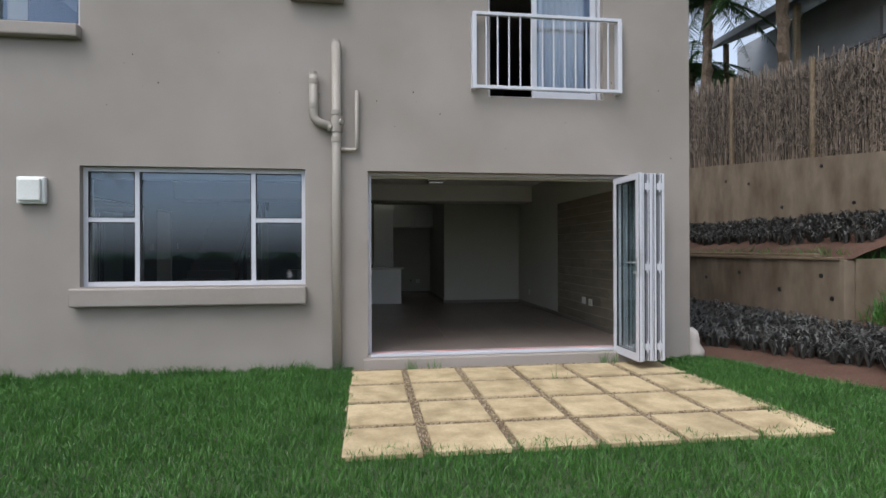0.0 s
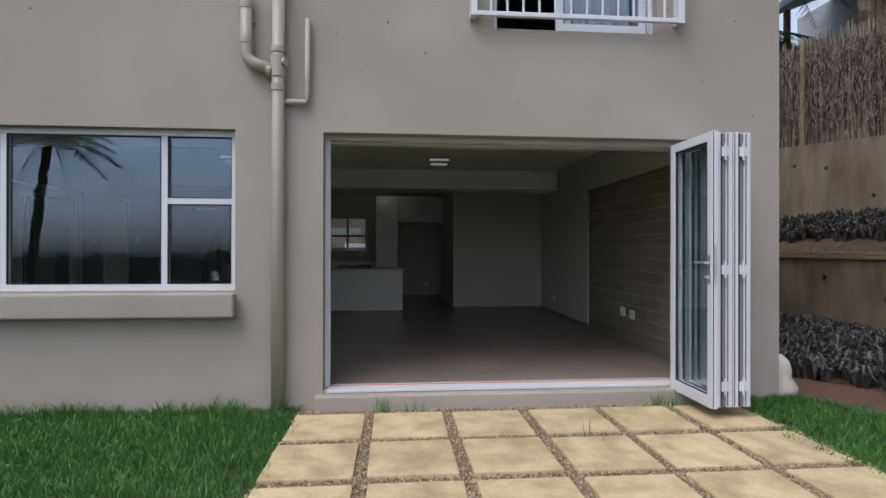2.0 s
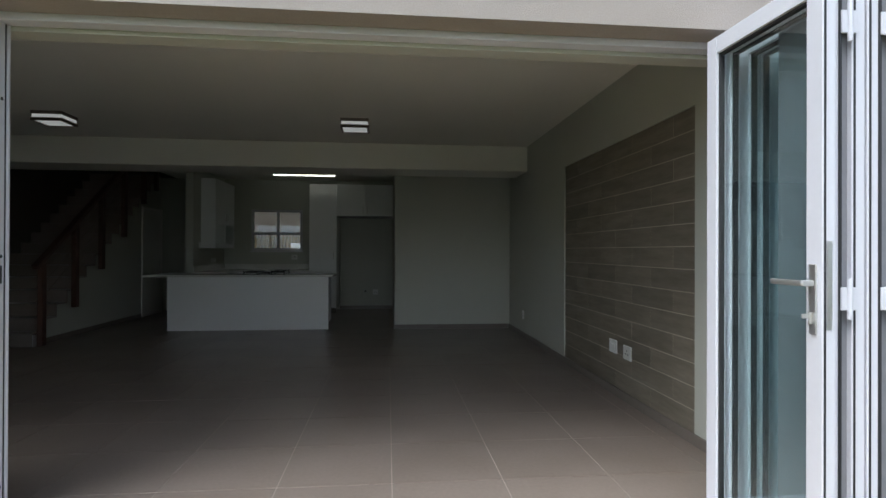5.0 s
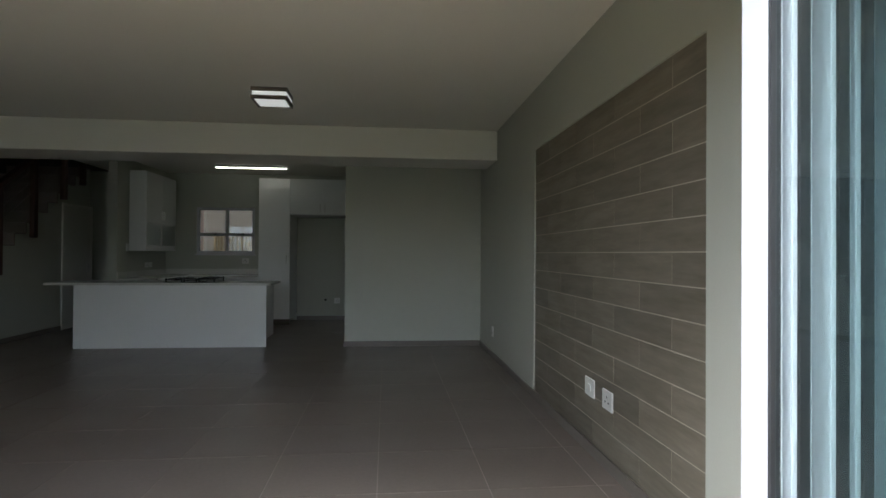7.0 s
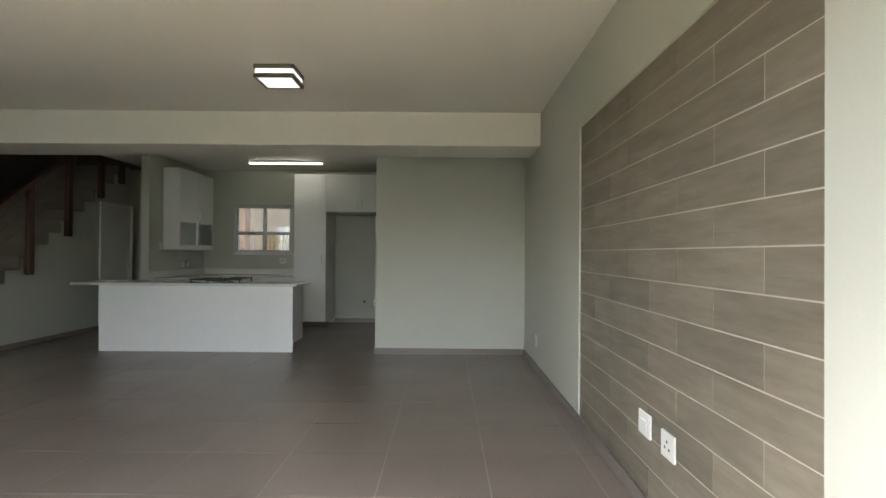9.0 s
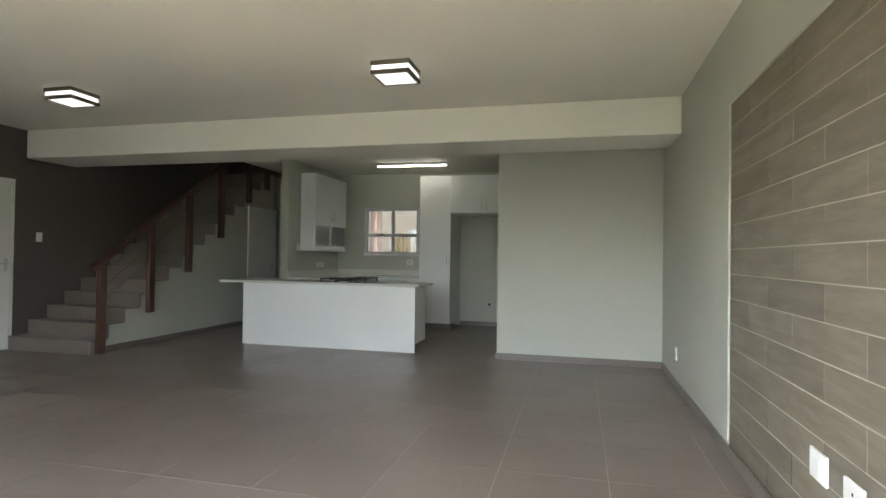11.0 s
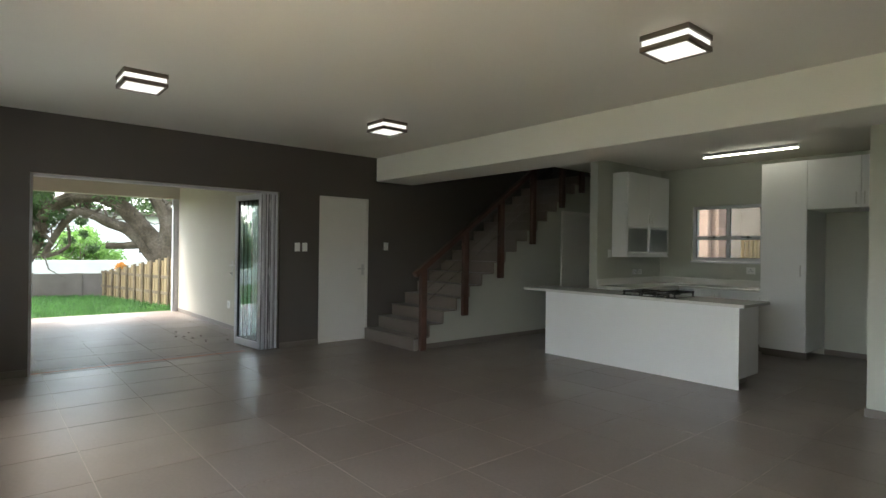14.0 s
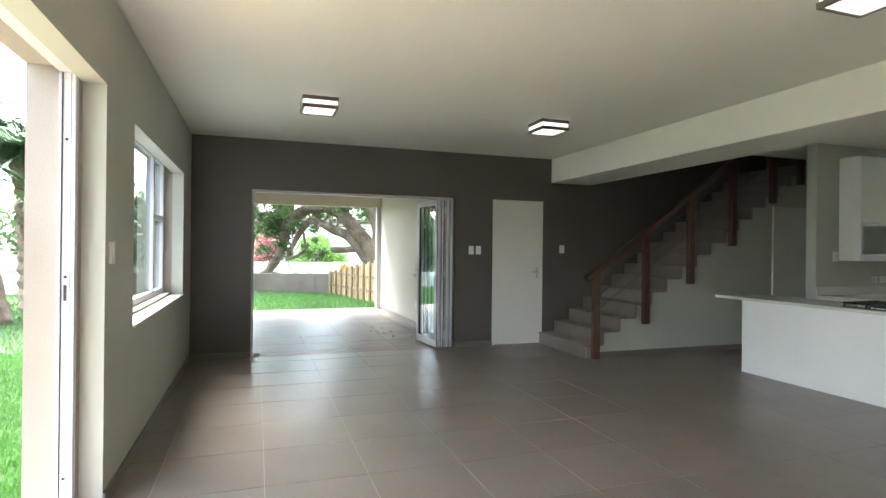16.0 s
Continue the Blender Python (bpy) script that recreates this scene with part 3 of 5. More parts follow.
def lawn_front(n):
    p = np.stack([rs.uniform(-6.0, 7.2, n), 7.09 - 6.6 * rs.uniform(0, 1, n) ** 1.35], 1)
    near = (p[:, 0] > -0.17 + 0.04 * np.sin(p[:, 1] * 7)) & (p[:, 0] < 3.54 + 0.05 * np.sin(p[:, 1] * 5)) & (p[:, 1] > 4.28 + 0.06 * np.sin(p[:, 0] * 6))
    return p[~near & (p[:, 0] < bed_edge(p[:, 1])) & ~((p[:, 0] > -0.1) & (p[:, 0] < 3.35) & (p[:, 1] > 6.9))]


def lawn_side(n):
    p = np.stack([rs.uniform(-19.0, -2.0, n), rs.uniform(-6.0, 7.0, n)], 1)
    return p[~((p[:, 0] > -9.35) & (p[:, 1] > 6.95)) & ~((p[:, 0] > -6.0) & (p[:, 1] > 1.2))]


def lawn_patio(n):
    p = np.stack([rs.uniform(-17.5, -9.35, n), rs.uniform(6.0, 12.0, n)], 1)
    return p[(p[:, 0] > -15.5 - (10.9 - p[:, 1]) * 0.5)]


M_GRASS = leaf_material("lawn_grass", (0.012, 0.058, 0.010), (0.105, 0.25, 0.045))
scatter("grass_front", 270000, lawn_front, blades(0.062, 0.0078), M_GRASS, "thick green lawn in front of the house", "grass")
scatter("grass_side", 70000, lawn_side, blades(0.08, 0.014), M_GRASS, "green lawn beyond the front door", "grass")
scatter("grass_verandah", 40000, lawn_patio, blades(0.08, 0.014), M_GRASS, "green lawn beyond the verandah", "grass")
def wall_strip(n):
    p = np.stack([rs.uniform(-6.0, -0.3, n), 7.09 - np.abs(rs.normal(0, 0.09, n)) - 0.005], 1)
    return p[np.sin(p[:, 0] * 5.1) + np.sin(p[:, 0] * 13.7) > -0.6]
scatter("grass_wall_edge", 3500, wall_strip, blades(0.13, 0.008), M_GRASS, "longer grass along the foot of the wall", "grass")
for x, y, n in ((0.52, 6.93, 34), (0.80, 6.95, 14), (2.98, 6.93, 26), (3.12, 6.95, 20), (-0.45, 5.05, 40), (2.05, 6.1, 8)):
    v, f = blades(0.16, 0.008)(np.array([[x, y]]) + rs.normal(0, 0.035, (n, 2)))
    me = bpy.data.meshes.new("weed")
    me.from_pydata(v, [], f)
    me.materials.append(M_GRASS)
    tagged(new("weed", me), "tuft of green weed growing beside the pavers", "weed", "weeds at the terrace")

# ---- planting beds and retaining walls beside the house ----
def sheet(nx, ny, fx):
    bm = B()
    vs = [[bm.verts.new(fx(i / (nx - 1), j / (ny - 1))) for j in range(ny)] for i in range(nx)]
    for i in range(nx - 1):
        for j in range(ny - 1):
            bm.faces.new((vs[i][j], vs[i + 1][j], vs[i + 1][j + 1], vs[i][j + 1]))
    return bm


def lower_soil(u, v):
    y = 2.0 + 13.0 * v
    x0 = float(bed_edge(y)) if y < 7.5 else 4.25
    x = x0 + (7.6 - x0) * u
    z = GROUND - 0.06 + 0.10 * min(1, u * 6) + 0.34 * max(0, u - 0.25) + 0.05 * noise.noise((x * 2, y * 2, 0)) + (0.9 * max(0, 7.2 - y) * max(0, u - 0.6) * 0.4)
    return (x, y, z)


def lower_z(x, y):
    x0 = float(bed_edge(y)) if y < 7.5 else 4.25
    u = (x - x0) / (7.6 - x0)
    return lower_soil(u, (y - 2.0) / 13.0)[2]


def upper_z(x, y):
    return 1.12 + (x - 6.9) * 0.42 + 0.05 * noise.noise((x * 2, y * 2, 5))


structure("soil_lower", sheet(18, 60, lower_soil), M_SOILR, "red-brown soil of the lower planting bed", "soil")
structure("soil_upper", sheet(10, 40, lambda u, v: (6.9 + 1.75 * u, 7.3 + 9 * v, upper_z(6.9 + 1.75 * u, 7.3 + 9 * v))), M_SOILR, "brown soil of the upper terrace", "soil")
def slope_z(x, y):
    u, v = (x - 6.95) / 1.75, (y - 1.5) / 6.0
    return (-0.40 + 0.6 * u) * (1 - v) + (0.25 + 0.75 * u) * v ** 2 + 0.05 * noise.noise((u * 9, v * 9, 2))


structure("soil_slope", sheet(10, 14, lambda u, v: (6.95 + 1.75 * u, 1.5 + 6.0 * v, slope_z(6.95 + 1.75 * u, 1.5 + 6.0 * v))), M_SOILR, "brown earth slope beside the terraces", "soil")
rw = thing("retaining_wall", (6.8, 10, 0.2), "stained low retaining wall with weep holes", "retaining wall")
holes = ((7.75, 0.88), (9.6, 0.86), (8.6, 0.62), (10.6, 0.72), (7.55, 0.55))
part("wall", box(B(), 6.80, 6.98, 7.35, 16.0, -0.1, 1.12, 0.01), M_RETAIN, rw)
part("return_wall", box(B(), 6.98, 7.5, 7.33, 7.5, 0.1, 1.14, 0.01), M_RETAIN, rw)
for y, z in holes:
    part("weep_hole", rod(B(), (6.79, y, z), (6.806, y, z), 0.035, seg=10), M_BLACK, rw, "dark weep hole")
M_OLDWOOD = material("weathered_timber", (0.22, 0.165, 0.105), 0.85, fine=0.2, coarse=0.15, fine_scale=20, bump=0.3, stretch=(1, 0.2, 1))
for k, (x, y0, y1, z) in enumerate(((6.82, 7.40, 11.8, 1.1205), (6.93, 8.0, 13.0, 1.1205), (6.87, 7.9, 12.2, 1.1715))):
    single("timber_plank", box(B(), x - 0.05, x + 0.05, y0, y1, z, z + 0.045, 0.006), M_OLDWOOD, "weathered timber plank lying on the retaining wall", "plank", "planks on the wall")
rw2 = thing("retaining_wall", (8.6, 11, 1.5), "tall water-stained upper retaining wall", "retaining wall")
t = B()
for x in (8.5, 8.75):
    for y, z in ((5.0, 0.8), (17.0, 1.2), (17.0, 2.9 + 8.75 * 0.095), (5.0, 2.9 - 3.25 * 0.095)):
        t.verts.new((x, y, z))
t.verts.ensure_lookup_table()
t.faces.new(t.verts[0:4])
t.faces.new(t.verts[4:8])
for k in range(4):
    t.faces.new((t.verts[k], t.verts[(k + 1) % 4], t.verts[4 + (k + 1) % 4], t.verts[4 + k]))
part("wall", t, M_RETAIN, rw2)
for y, z in ((9.6, 2.85), (11.6, 2.75), (12.4, 2.9), (8.9, 2.1), (10.6, 2.15)):
    part("weep_hole", rod(B(), (8.49, y, z), (8.506, y, z), 0.035, seg=10), M_BLACK, rw2, "dark weep hole")

M_STRAP = leaf_material("grey_purple_strap_leaves", (0.014, 0.016, 0.012), (0.12, 0.115, 0.105), 0.4, 0.1)
def strap_leaves(height, width, zf):
    def make(xy):
        verts, faces = [], []
        for x, y in xy:
            z = zf(x, y) - 0.02
            for k in range(11):
                a = rs.uniform(0, 6.28)
                h = height * rs.uniform(0.6, 1.2)
                r = h * rs.uniform(0.35, 0.9)
                w = width * rs.uniform(0.7, 1.3)
                d = Vector((math.cos(a), math.sin(a), 0))
                s = Vector((-math.sin(a), math.cos(a), 0)) * w / 2
                p0 = Vector((x, y, z))
                p1 = p0 + d * r * 0.4 + Vector((0, 0, h * 0.8))
                p2 = p0 + d * r + Vector((0, 0, h * rs.uniform(0.5, 1.0)))
                i = len(verts)
                verts += [tuple(p0 - s), tuple(p0 + s), tuple(p1 + s), tuple(p1 - s), tuple(p2)]
                faces += [(i, i + 1, i + 2, i + 3), (i + 3, i + 2, i + 4)]
        return verts, faces
    return make


def lower_plants(n):
    y = rs.uniform(2.6, 13.5, n)
    e = np.array([float(bed_edge(v)) if v < 7.5 else 4.25 for v in y])
    x = e + 0.6 + (6.15 - e) * rs.uniform(0, 1, n) ** 0.8
    ok = (x < 6.75) & (x > e + 0.3)
    return np.stack([x, y], 1)[ok]


scatter("plants_lower_bed", 1300, lower_plants, strap_leaves(0.27, 0.028, lower_z), M_STRAP, "grey-purple strap-leaved plants in the lower bed", "plants")
scatter("plants_upper_terrace", 800, lambda n: np.stack([rs.uniform(7.5, 8.45, n), rs.uniform(7.6, 15.5, n)], 1), strap_leaves(0.23, 0.03, upper_z), M_STRAP, "dark strap-leaved plants on the upper terrace", "plants")
scatter("grass_terrace", 2600, lambda n: np.stack([rs.uniform(7.02, 7.6, n), rs.uniform(7.4, 14, n)], 1), blades(0.16, 0.012, 1.12), M_GRASS, "sparse grass on the terrace edge", "grass")
def slope_blades(xy):
    v, f = blades(0.3, 0.016, 0.0)(xy)
    root = np.repeat(np.array([slope_z(x, y) - 0.02 for x, y in xy]), 5)
    v = np.array(v)
    v[:, 2] += root
    return v.tolist(), f


scatter("grass_slope", 6000, lambda n: np.stack([rs.uniform(7.0, 8.5, n), rs.uniform(3.6, 7.3, n)], 1), slope_blades, M_GRASS, "rough grass on the bank", "grass")

bag = B()
for k, (z, r, dx) in enumerate(((0.0, 0.14, 0.0), (0.10, 0.15, 0.0), (0.20, 0.10, -0.01), (0.26, 0.115, -0.02), (0.36, 0.10, -0.03), (0.42, 0.04, -0.04))):
    ring = [bag.verts.new((4.42 + dx + r * math.cos(a * math.tau / 14) * (1 + 0.08 * math.sin(a * 3 + k)), 7.30 + 0.85 * r * math.sin(a * math.tau / 14), GROUND - 0.05 + z)) for a in range(14)]
    if k:
        for a in range(14):
            bag.faces.new((prev[a], prev[(a + 1) % 14], ring[(a + 1) % 14], ring[a]))
    else:
        bag.faces.new(ring[::-1])
    prev = ring
bag.faces.new(prev)
single("sandbag", bag, material("woven_white_sack", (0.62, 0.55, 0.50), 0.8, fine=0.1, fine_scale=150, bump=0.3), "tied off-white woven sack against the house corner", "sack", smooth=True)

# ---- stick fence on the upper wall ----
fen = thing("stick_fence", (8.8, 11, 3.0), "brown split-stick fence with timber posts on the retaining wall", "fence")
def sticks(n):
    return np.stack([8.66 + rs.uniform(-0.02, 0.05, n), np.linspace(4.6, 17.5, n) + rs.normal(0, 0.015, n)], 1)
def stick_mesh(xy):
    verts, faces = [], []
    for k, (x, y) in enumerate(xy):
        z0 = 2.75 + (y - 8.25) * 0.095
        z1 = 4.70 + (y - 8.25) * 0.148 + rs.normal(0, 0.09)
        if k % 3 == 0:
            z1 -= rs.uniform(0, 0.8)
        r = rs.uniform(0.004, 0.014)
        lx, ly = rs.normal(0, 0.04), rs.normal(0, 0.12)
        i = len(verts)
        for z, q, s in ((z0, 0, 1.0), ((z0 + z1) / 2, 0.5 + rs.normal(0, 0.3), 0.9), (z1, 1, 0.6)):
            for a in range(4):
                verts.append((x + lx * q + r * s * math.cos(a * 1.571 + k), y + ly * q + r * s * math.sin(a * 1.571 + k), z))
        for b in (0, 4):
            for a in range(4):
                faces.append((i + b + a, i + b + (a + 1) % 4, i + b + 4 + (a + 1) % 4, i + b + 4 + a))
        faces.append((i + 8, i + 9, i + 10, i + 11))
    return verts, faces
M_STICK = bpy.data.materials.new("dry_sticks")
M_STICK.use_nodes = True
sn, sl = M_STICK.node_tree.nodes, M_STICK.node_tree.links
sg = sn.new("ShaderNodeNewGeometry")
sr = sn.new("ShaderNodeValToRGB")
sr.color_ramp.elements[0].color, sr.color_ramp.elements[1].color = (0.022, 0.016, 0.011, 1), (0.33, 0.26, 0.20, 1)
sl.new(sg.outputs["Random Per Island"], sr.inputs["Fac"])
sl.new(sr.outputs[0], sn["Principled BSDF"].inputs["Base Color"])
sn["Principled BSDF"].inputs["Roughness"].default_value = 0.9
v, f = stick_mesh(sticks(2300))
me = bpy.data.meshes.new("brushwood")
me.from_pydata(v, [], f)
me.materials.append(M_STICK)
so = new("brushwood", me)
so.parent = fen
so.matrix_parent_inverse = Matrix.Translation(fen.location).inverted()
tagged(so, "dry split sticks", kind="stuff")
def twigs(n):
    verts, faces = [], []
    for k in range(n):
        y = rs.uniform(4.6, 17.5)
        z = 2.9 + (y - 8.25) * 0.12 + rs.uniform(0, 1) ** 0.7 * 1.75
        p = np.array([8.60 + rs.uniform(-0.04, 0.02), y, z])
        q = p + np.array([rs.normal(0, 0.03), rs.normal(0, 0.10), rs.normal(0, 0.13)])
        i = len(verts)
        verts += [tuple(p + (0, 0.011, 0)), tuple(p - (0, 0.011, 0)), tuple(q)]
        faces.append((i, i + 1, i + 2))
    return verts, faces
v, f = twigs(16000)
me = bpy.data.meshes.new("loose_brush")
me.from_pydata(v, [], f)
me.materials.append(M_STICK)
so = new("loose_brush", me)
so.parent = fen
so.matrix_parent_inverse = Matrix.Translation(fen.location).inverted()
tagged(so, "dry twigs caught in the fence", kind="stuff")
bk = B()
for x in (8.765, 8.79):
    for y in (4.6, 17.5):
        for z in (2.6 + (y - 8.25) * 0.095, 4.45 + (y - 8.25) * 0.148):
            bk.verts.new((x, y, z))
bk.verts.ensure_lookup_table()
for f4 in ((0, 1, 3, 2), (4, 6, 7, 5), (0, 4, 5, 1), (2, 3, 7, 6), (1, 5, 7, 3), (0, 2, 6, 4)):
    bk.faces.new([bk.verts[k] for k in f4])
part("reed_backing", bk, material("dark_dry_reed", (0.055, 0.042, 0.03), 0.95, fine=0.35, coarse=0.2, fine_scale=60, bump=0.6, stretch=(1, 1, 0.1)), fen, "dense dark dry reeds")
for y in (7.6, 9.9, 12.3, 14.6):
    part("post", rod(B(), (8.59, y, 2.7 + (y - 8.25) * 0.095), (8.59, y, 4.75 + (y - 8.25) * 0.148), 0.055, 0.05, seg=12), M_OLDWOOD, fen, "round weathered timber post")
for dz in (0.4, 1.4):
    part("rail", rod(B(), (8.70, 4.6, 2.75 - 3.65 * 0.12 + dz), (8.70, 17.5, 2.75 + 9.25 * 0.12 + dz), 0.03, seg=8), M_OLDWOOD, fen)
structure("hill", sheet(12, 12, lambda u, v: (8.75 + 60 * u, -20 + 90 * v, 2.6 + max(-3.5, min(2.5, (-20 + 90 * v - 8) * 0.1)) + 2.2 * min(1, u * 8) + 3 * u)), M_LAWN, "green hillside above the retaining wall", "hill")

# ---- neighbouring house on the hill ----
hh = thing("hill_house", (14, 10, 4.5), "white neighbour house with a dark verandah roof", "house")
M_ROOF = material("dark_grey_roof_sheet", (0.06, 0.058, 0.056), 0.6, fine=0.1, bump=0.1)
M_NB = material("grey_white_house_paint", (0.34, 0.35, 0.37), 0.7, fine=0.03, coarse=0.06, bump=0.1)
part("wall", cut_wall(B(), "y", 2.0, 17.6, 12.6, 12.9, 4.0, 8.15, [(5.0, 6.6, 5.9, 7.2), (8.0, 9.5, 5.9, 7.2), (11.0, 12.3, 5.2, 7.3)]), M_NB, hh)
part("side_wall", box(B(), 12.9, 19, 17.3, 17.6, 4.0, 8.15), M_NB, hh)
for a, b, c, d in ((5.0, 6.6, 5.9, 7.2), (8.0, 9.5, 5.9, 7.2), (11.0, 12.3, 5.2, 7.3)):
    wf = part("window", frame_bm("y", a, b, 12.68, 12.75, c, d, 0.07, 0.07, 0.07), M_ALU, hh)
    part("pane", pbox(B(), "y", a + 0.07, b - 0.07, 12.71, 12.715, c + 0.07, d - 0.07), M_HOB, wf)
t = B()
for x, z in ((10.6, 7.65), (15.5, 9.6), (15.5, 9.45), (10.6, 7.50)):
    t.verts.new((x, 1.0, z))
    t.verts.new((x, 16.3, z))
t.verts.ensure_lookup_table()
for a, b in ((0, 2), (2, 4), (4, 6), (6, 0)):
    t.faces.new((t.verts[a], t.verts[a + 1], t.verts[b + 1], t.verts[b]))
t.faces.new([t.verts[k] for k in (0, 2, 4, 6)])
t.faces.new([t.verts[k] for k in (1, 3, 5, 7)])
part("roof", t, M_ROOF, hh)
part("fascia", box(B(), 10.55, 10.598, 1.0, 16.3, 7.5, 7.68), M_NB, hh, "white fascia board")
for y in (4.0, 7.0, 10.0, 13.0, 15.8):
    part("verandah_post", box(B(), 10.85, 10.97, y - 0.06, y + 0.06, 4.3, 7.56), M_OLDWOOD, hh)
part("verandah_deck", box(B(), 10.7, 12.6, 2.0, 16.0, 4.7, 4.9), M_OLDWOOD, hh)
vr = B()
box(vr, 10.86, 10.94, 2.0, 15.9, 5.78, 5.84)
for k in range(90):
    y = 2.1 + k * 0.153
    box(vr, 10.885, 10.915, y - 0.012, y + 0.012, 4.9, 5.78)
part("railing", vr, M_BLACK, hh, "dark verandah railing")


# ---- palms and trees ----
M_TRUNK = material("rough_palm_trunk", (0.17, 0.125, 0.09), 0.95, fine=0.3, coarse=0.15, fine_scale=25, coarse_scale=5, bump=0.8, bump_scale=30)
M_BARK = material("grey_brown_bark", (0.135, 0.11, 0.08), 0.95, fine=0.3, coarse=0.2, fine_scale=18, coarse_scale=2.5, bump=0.8, bump_scale=22)
M_FROND = leaf_material("palm_frond", (0.02, 0.05, 0.015), (0.09, 0.17, 0.06), 0.5, 0.25)
M_LEAF = leaf_material("tree_leaves", (0.015, 0.04, 0.012), (0.10, 0.17, 0.05), 0.5, 0.25)


def palm(name, x, y, z, h, r, n, length, lean, label, seed):
    q = np.random.RandomState(seed)
    ob = thing(name, (x, y, z), label, "palm tree")
    bm = B()
    pts, rad = [], []
    for k in range(26):
        f = k / 25
        pts.append((x + lean[0] * f ** 1.5, y + lean[1] * f ** 1.5, z - 0.1 + h * f))
        rad.append(r * (1.25 - 0.4 * f) * (1.0 + (0.12 if k % 2 else -0.05)))
    tube(bm, pts, rad, 12)
    for v in bm.verts:
        v.co += Vector(q.normal(0, 0.02, 3))
    part("trunk", bm, M_TRUNK, ob, "rough ringed palm trunk")
    cx, cy, cz = pts[-1]
    verts, faces = [], []
    for k in range(n):
        a = k * 2.39996 + q.uniform(-0.2, 0.2)
        up = q.uniform(-0.4, 1.85)
        d = np.array([math.cos(a), math.sin(a), 0.0])
        s = np.array([-d[1], d[0], 0.0])
        L = length * q.uniform(0.8, 1.1)
        spine = []
        for j in range(15):
            f = j / 14
            spine.append(np.array([cx, cy, cz]) + d * L * (f * math.cos(up * 0.7)) + np.array([0, 0, L * (math.sin(up * 0.7) * f - 0.58 * f * f)]))
        for j in range(1, 15):
            for m in range(3):
                p = spine[j - 1] + (spine[j] - spine[j - 1]) * (m / 3)
                w = L * 0.26 * math.sin(math.pi * min(1, 0.12 + 0.88 * j / 15)) + 0.04
                for side in (-1, 1):
                    tip = p + s * side * w * q.uniform(0.8, 1.1) + d * w * 0.55 + np.array([0, 0, -w * q.uniform(0.15, 0.6)])
                    i = len(verts)
                    e = d * 0.026
                    verts += [tuple(p - e), tuple(p + e), tuple(tip)]
                    faces.append((i, i + 1, i + 2))
            i = len(verts)
            a0, a1 = spine[j - 1], spine[j]
            t0 = 0.022 * (1 - j / 16)
            verts += [tuple(a0 - s * t0), tuple(a0 + s * t0), tuple(a1 + s * t0), tuple(a1 - s * t0)]
            faces.append((i, i + 1, i + 2, i + 3))
    me = bpy.data.meshes.new("crown")
    me.from_pydata(verts, [], faces)
    me.materials.append(M_FROND)
    c = new("crown", me)
    c.parent = ob
    c.matrix_parent_inverse = Matrix.Translation(ob.location).inverted()
    return ob


palm("palm_tree", -12.45, 3.2, GROUND, 3.8, 0.28, 80, 2.7, (0.0, -0.34), "tall palm with a rough trunk on the lawn", 4)
palm("palm_tree", -9.6, 3.5, GROUND, 3.4, 0.15, 30, 2.2, (-0.3, -1.3), "shorter palm with a rough trunk on the lawn", 5)
palm("palm_tree", -8.6, -2.6, GROUND, 4.3, 0.10, 24, 1.9, (0.5, 0.1), "garden palm with drooping fronds on the lawn", 6)
palm("palm_tree", 10.2, 16.6, 3.6, 3.6, 0.16, 30, 2.1, (0.1, 0.1), "dark palm behind the stick fence", 7)
palm("palm_tree", 9.42, 14.6, 3.4, 5.0, 0.13, 34, 2.0, (0.05, -0.1), "slim palm behind the stick fence", 8)
palm("palm_tree", 10.1, 12.5, 3.6, 4.9, 0.12, 26, 1.9, (0.0, 0.0), "tall palm in front of the neighbour house", 9)


def leaf_cloud(name, parent, centres, n, size, seed, mat, label=""):
    """Many small leaves in clumps."""
    q = np.random.RandomState(seed)
    verts, faces = [], []
    for c, r in centres:
        m = int(n * r)
        p = q.normal(0, 1, (m, 3))
        p = p / np.linalg.norm(p, axis=1)[:, None] * (q.uniform(0, 1, (m, 1)) ** 0.5) * r * np.array([1, 1, 0.75]) + np.array(c)
        for k in range(m):
            a, b = q.normal(0, 1, 3), q.normal(0, 1, 3)
            a /= np.linalg.norm(a)
            b -= a * a.dot(b)
            b /= np.linalg.norm(b)
            s = size * q.uniform(0.6, 1.3)
            i = len(verts)
            verts += [tuple(p[k] - a * s), tuple(p[k] + b * s * 0.45), tuple(p[k] + a * s), tuple(p[k] - b * s * 0.45)]
            faces.append((i, i + 1, i + 2, i + 3))
    me = bpy.data.meshes.new(name)
    me.from_pydata(verts, [], faces)
    me.materials.append(mat)
    ob = new(name, me)
    if parent:
        ob.parent = parent
        ob.matrix_parent_inverse = Matrix.Translation(parent.location).inverted()
        if label:
            tagged(ob, label)
    return ob


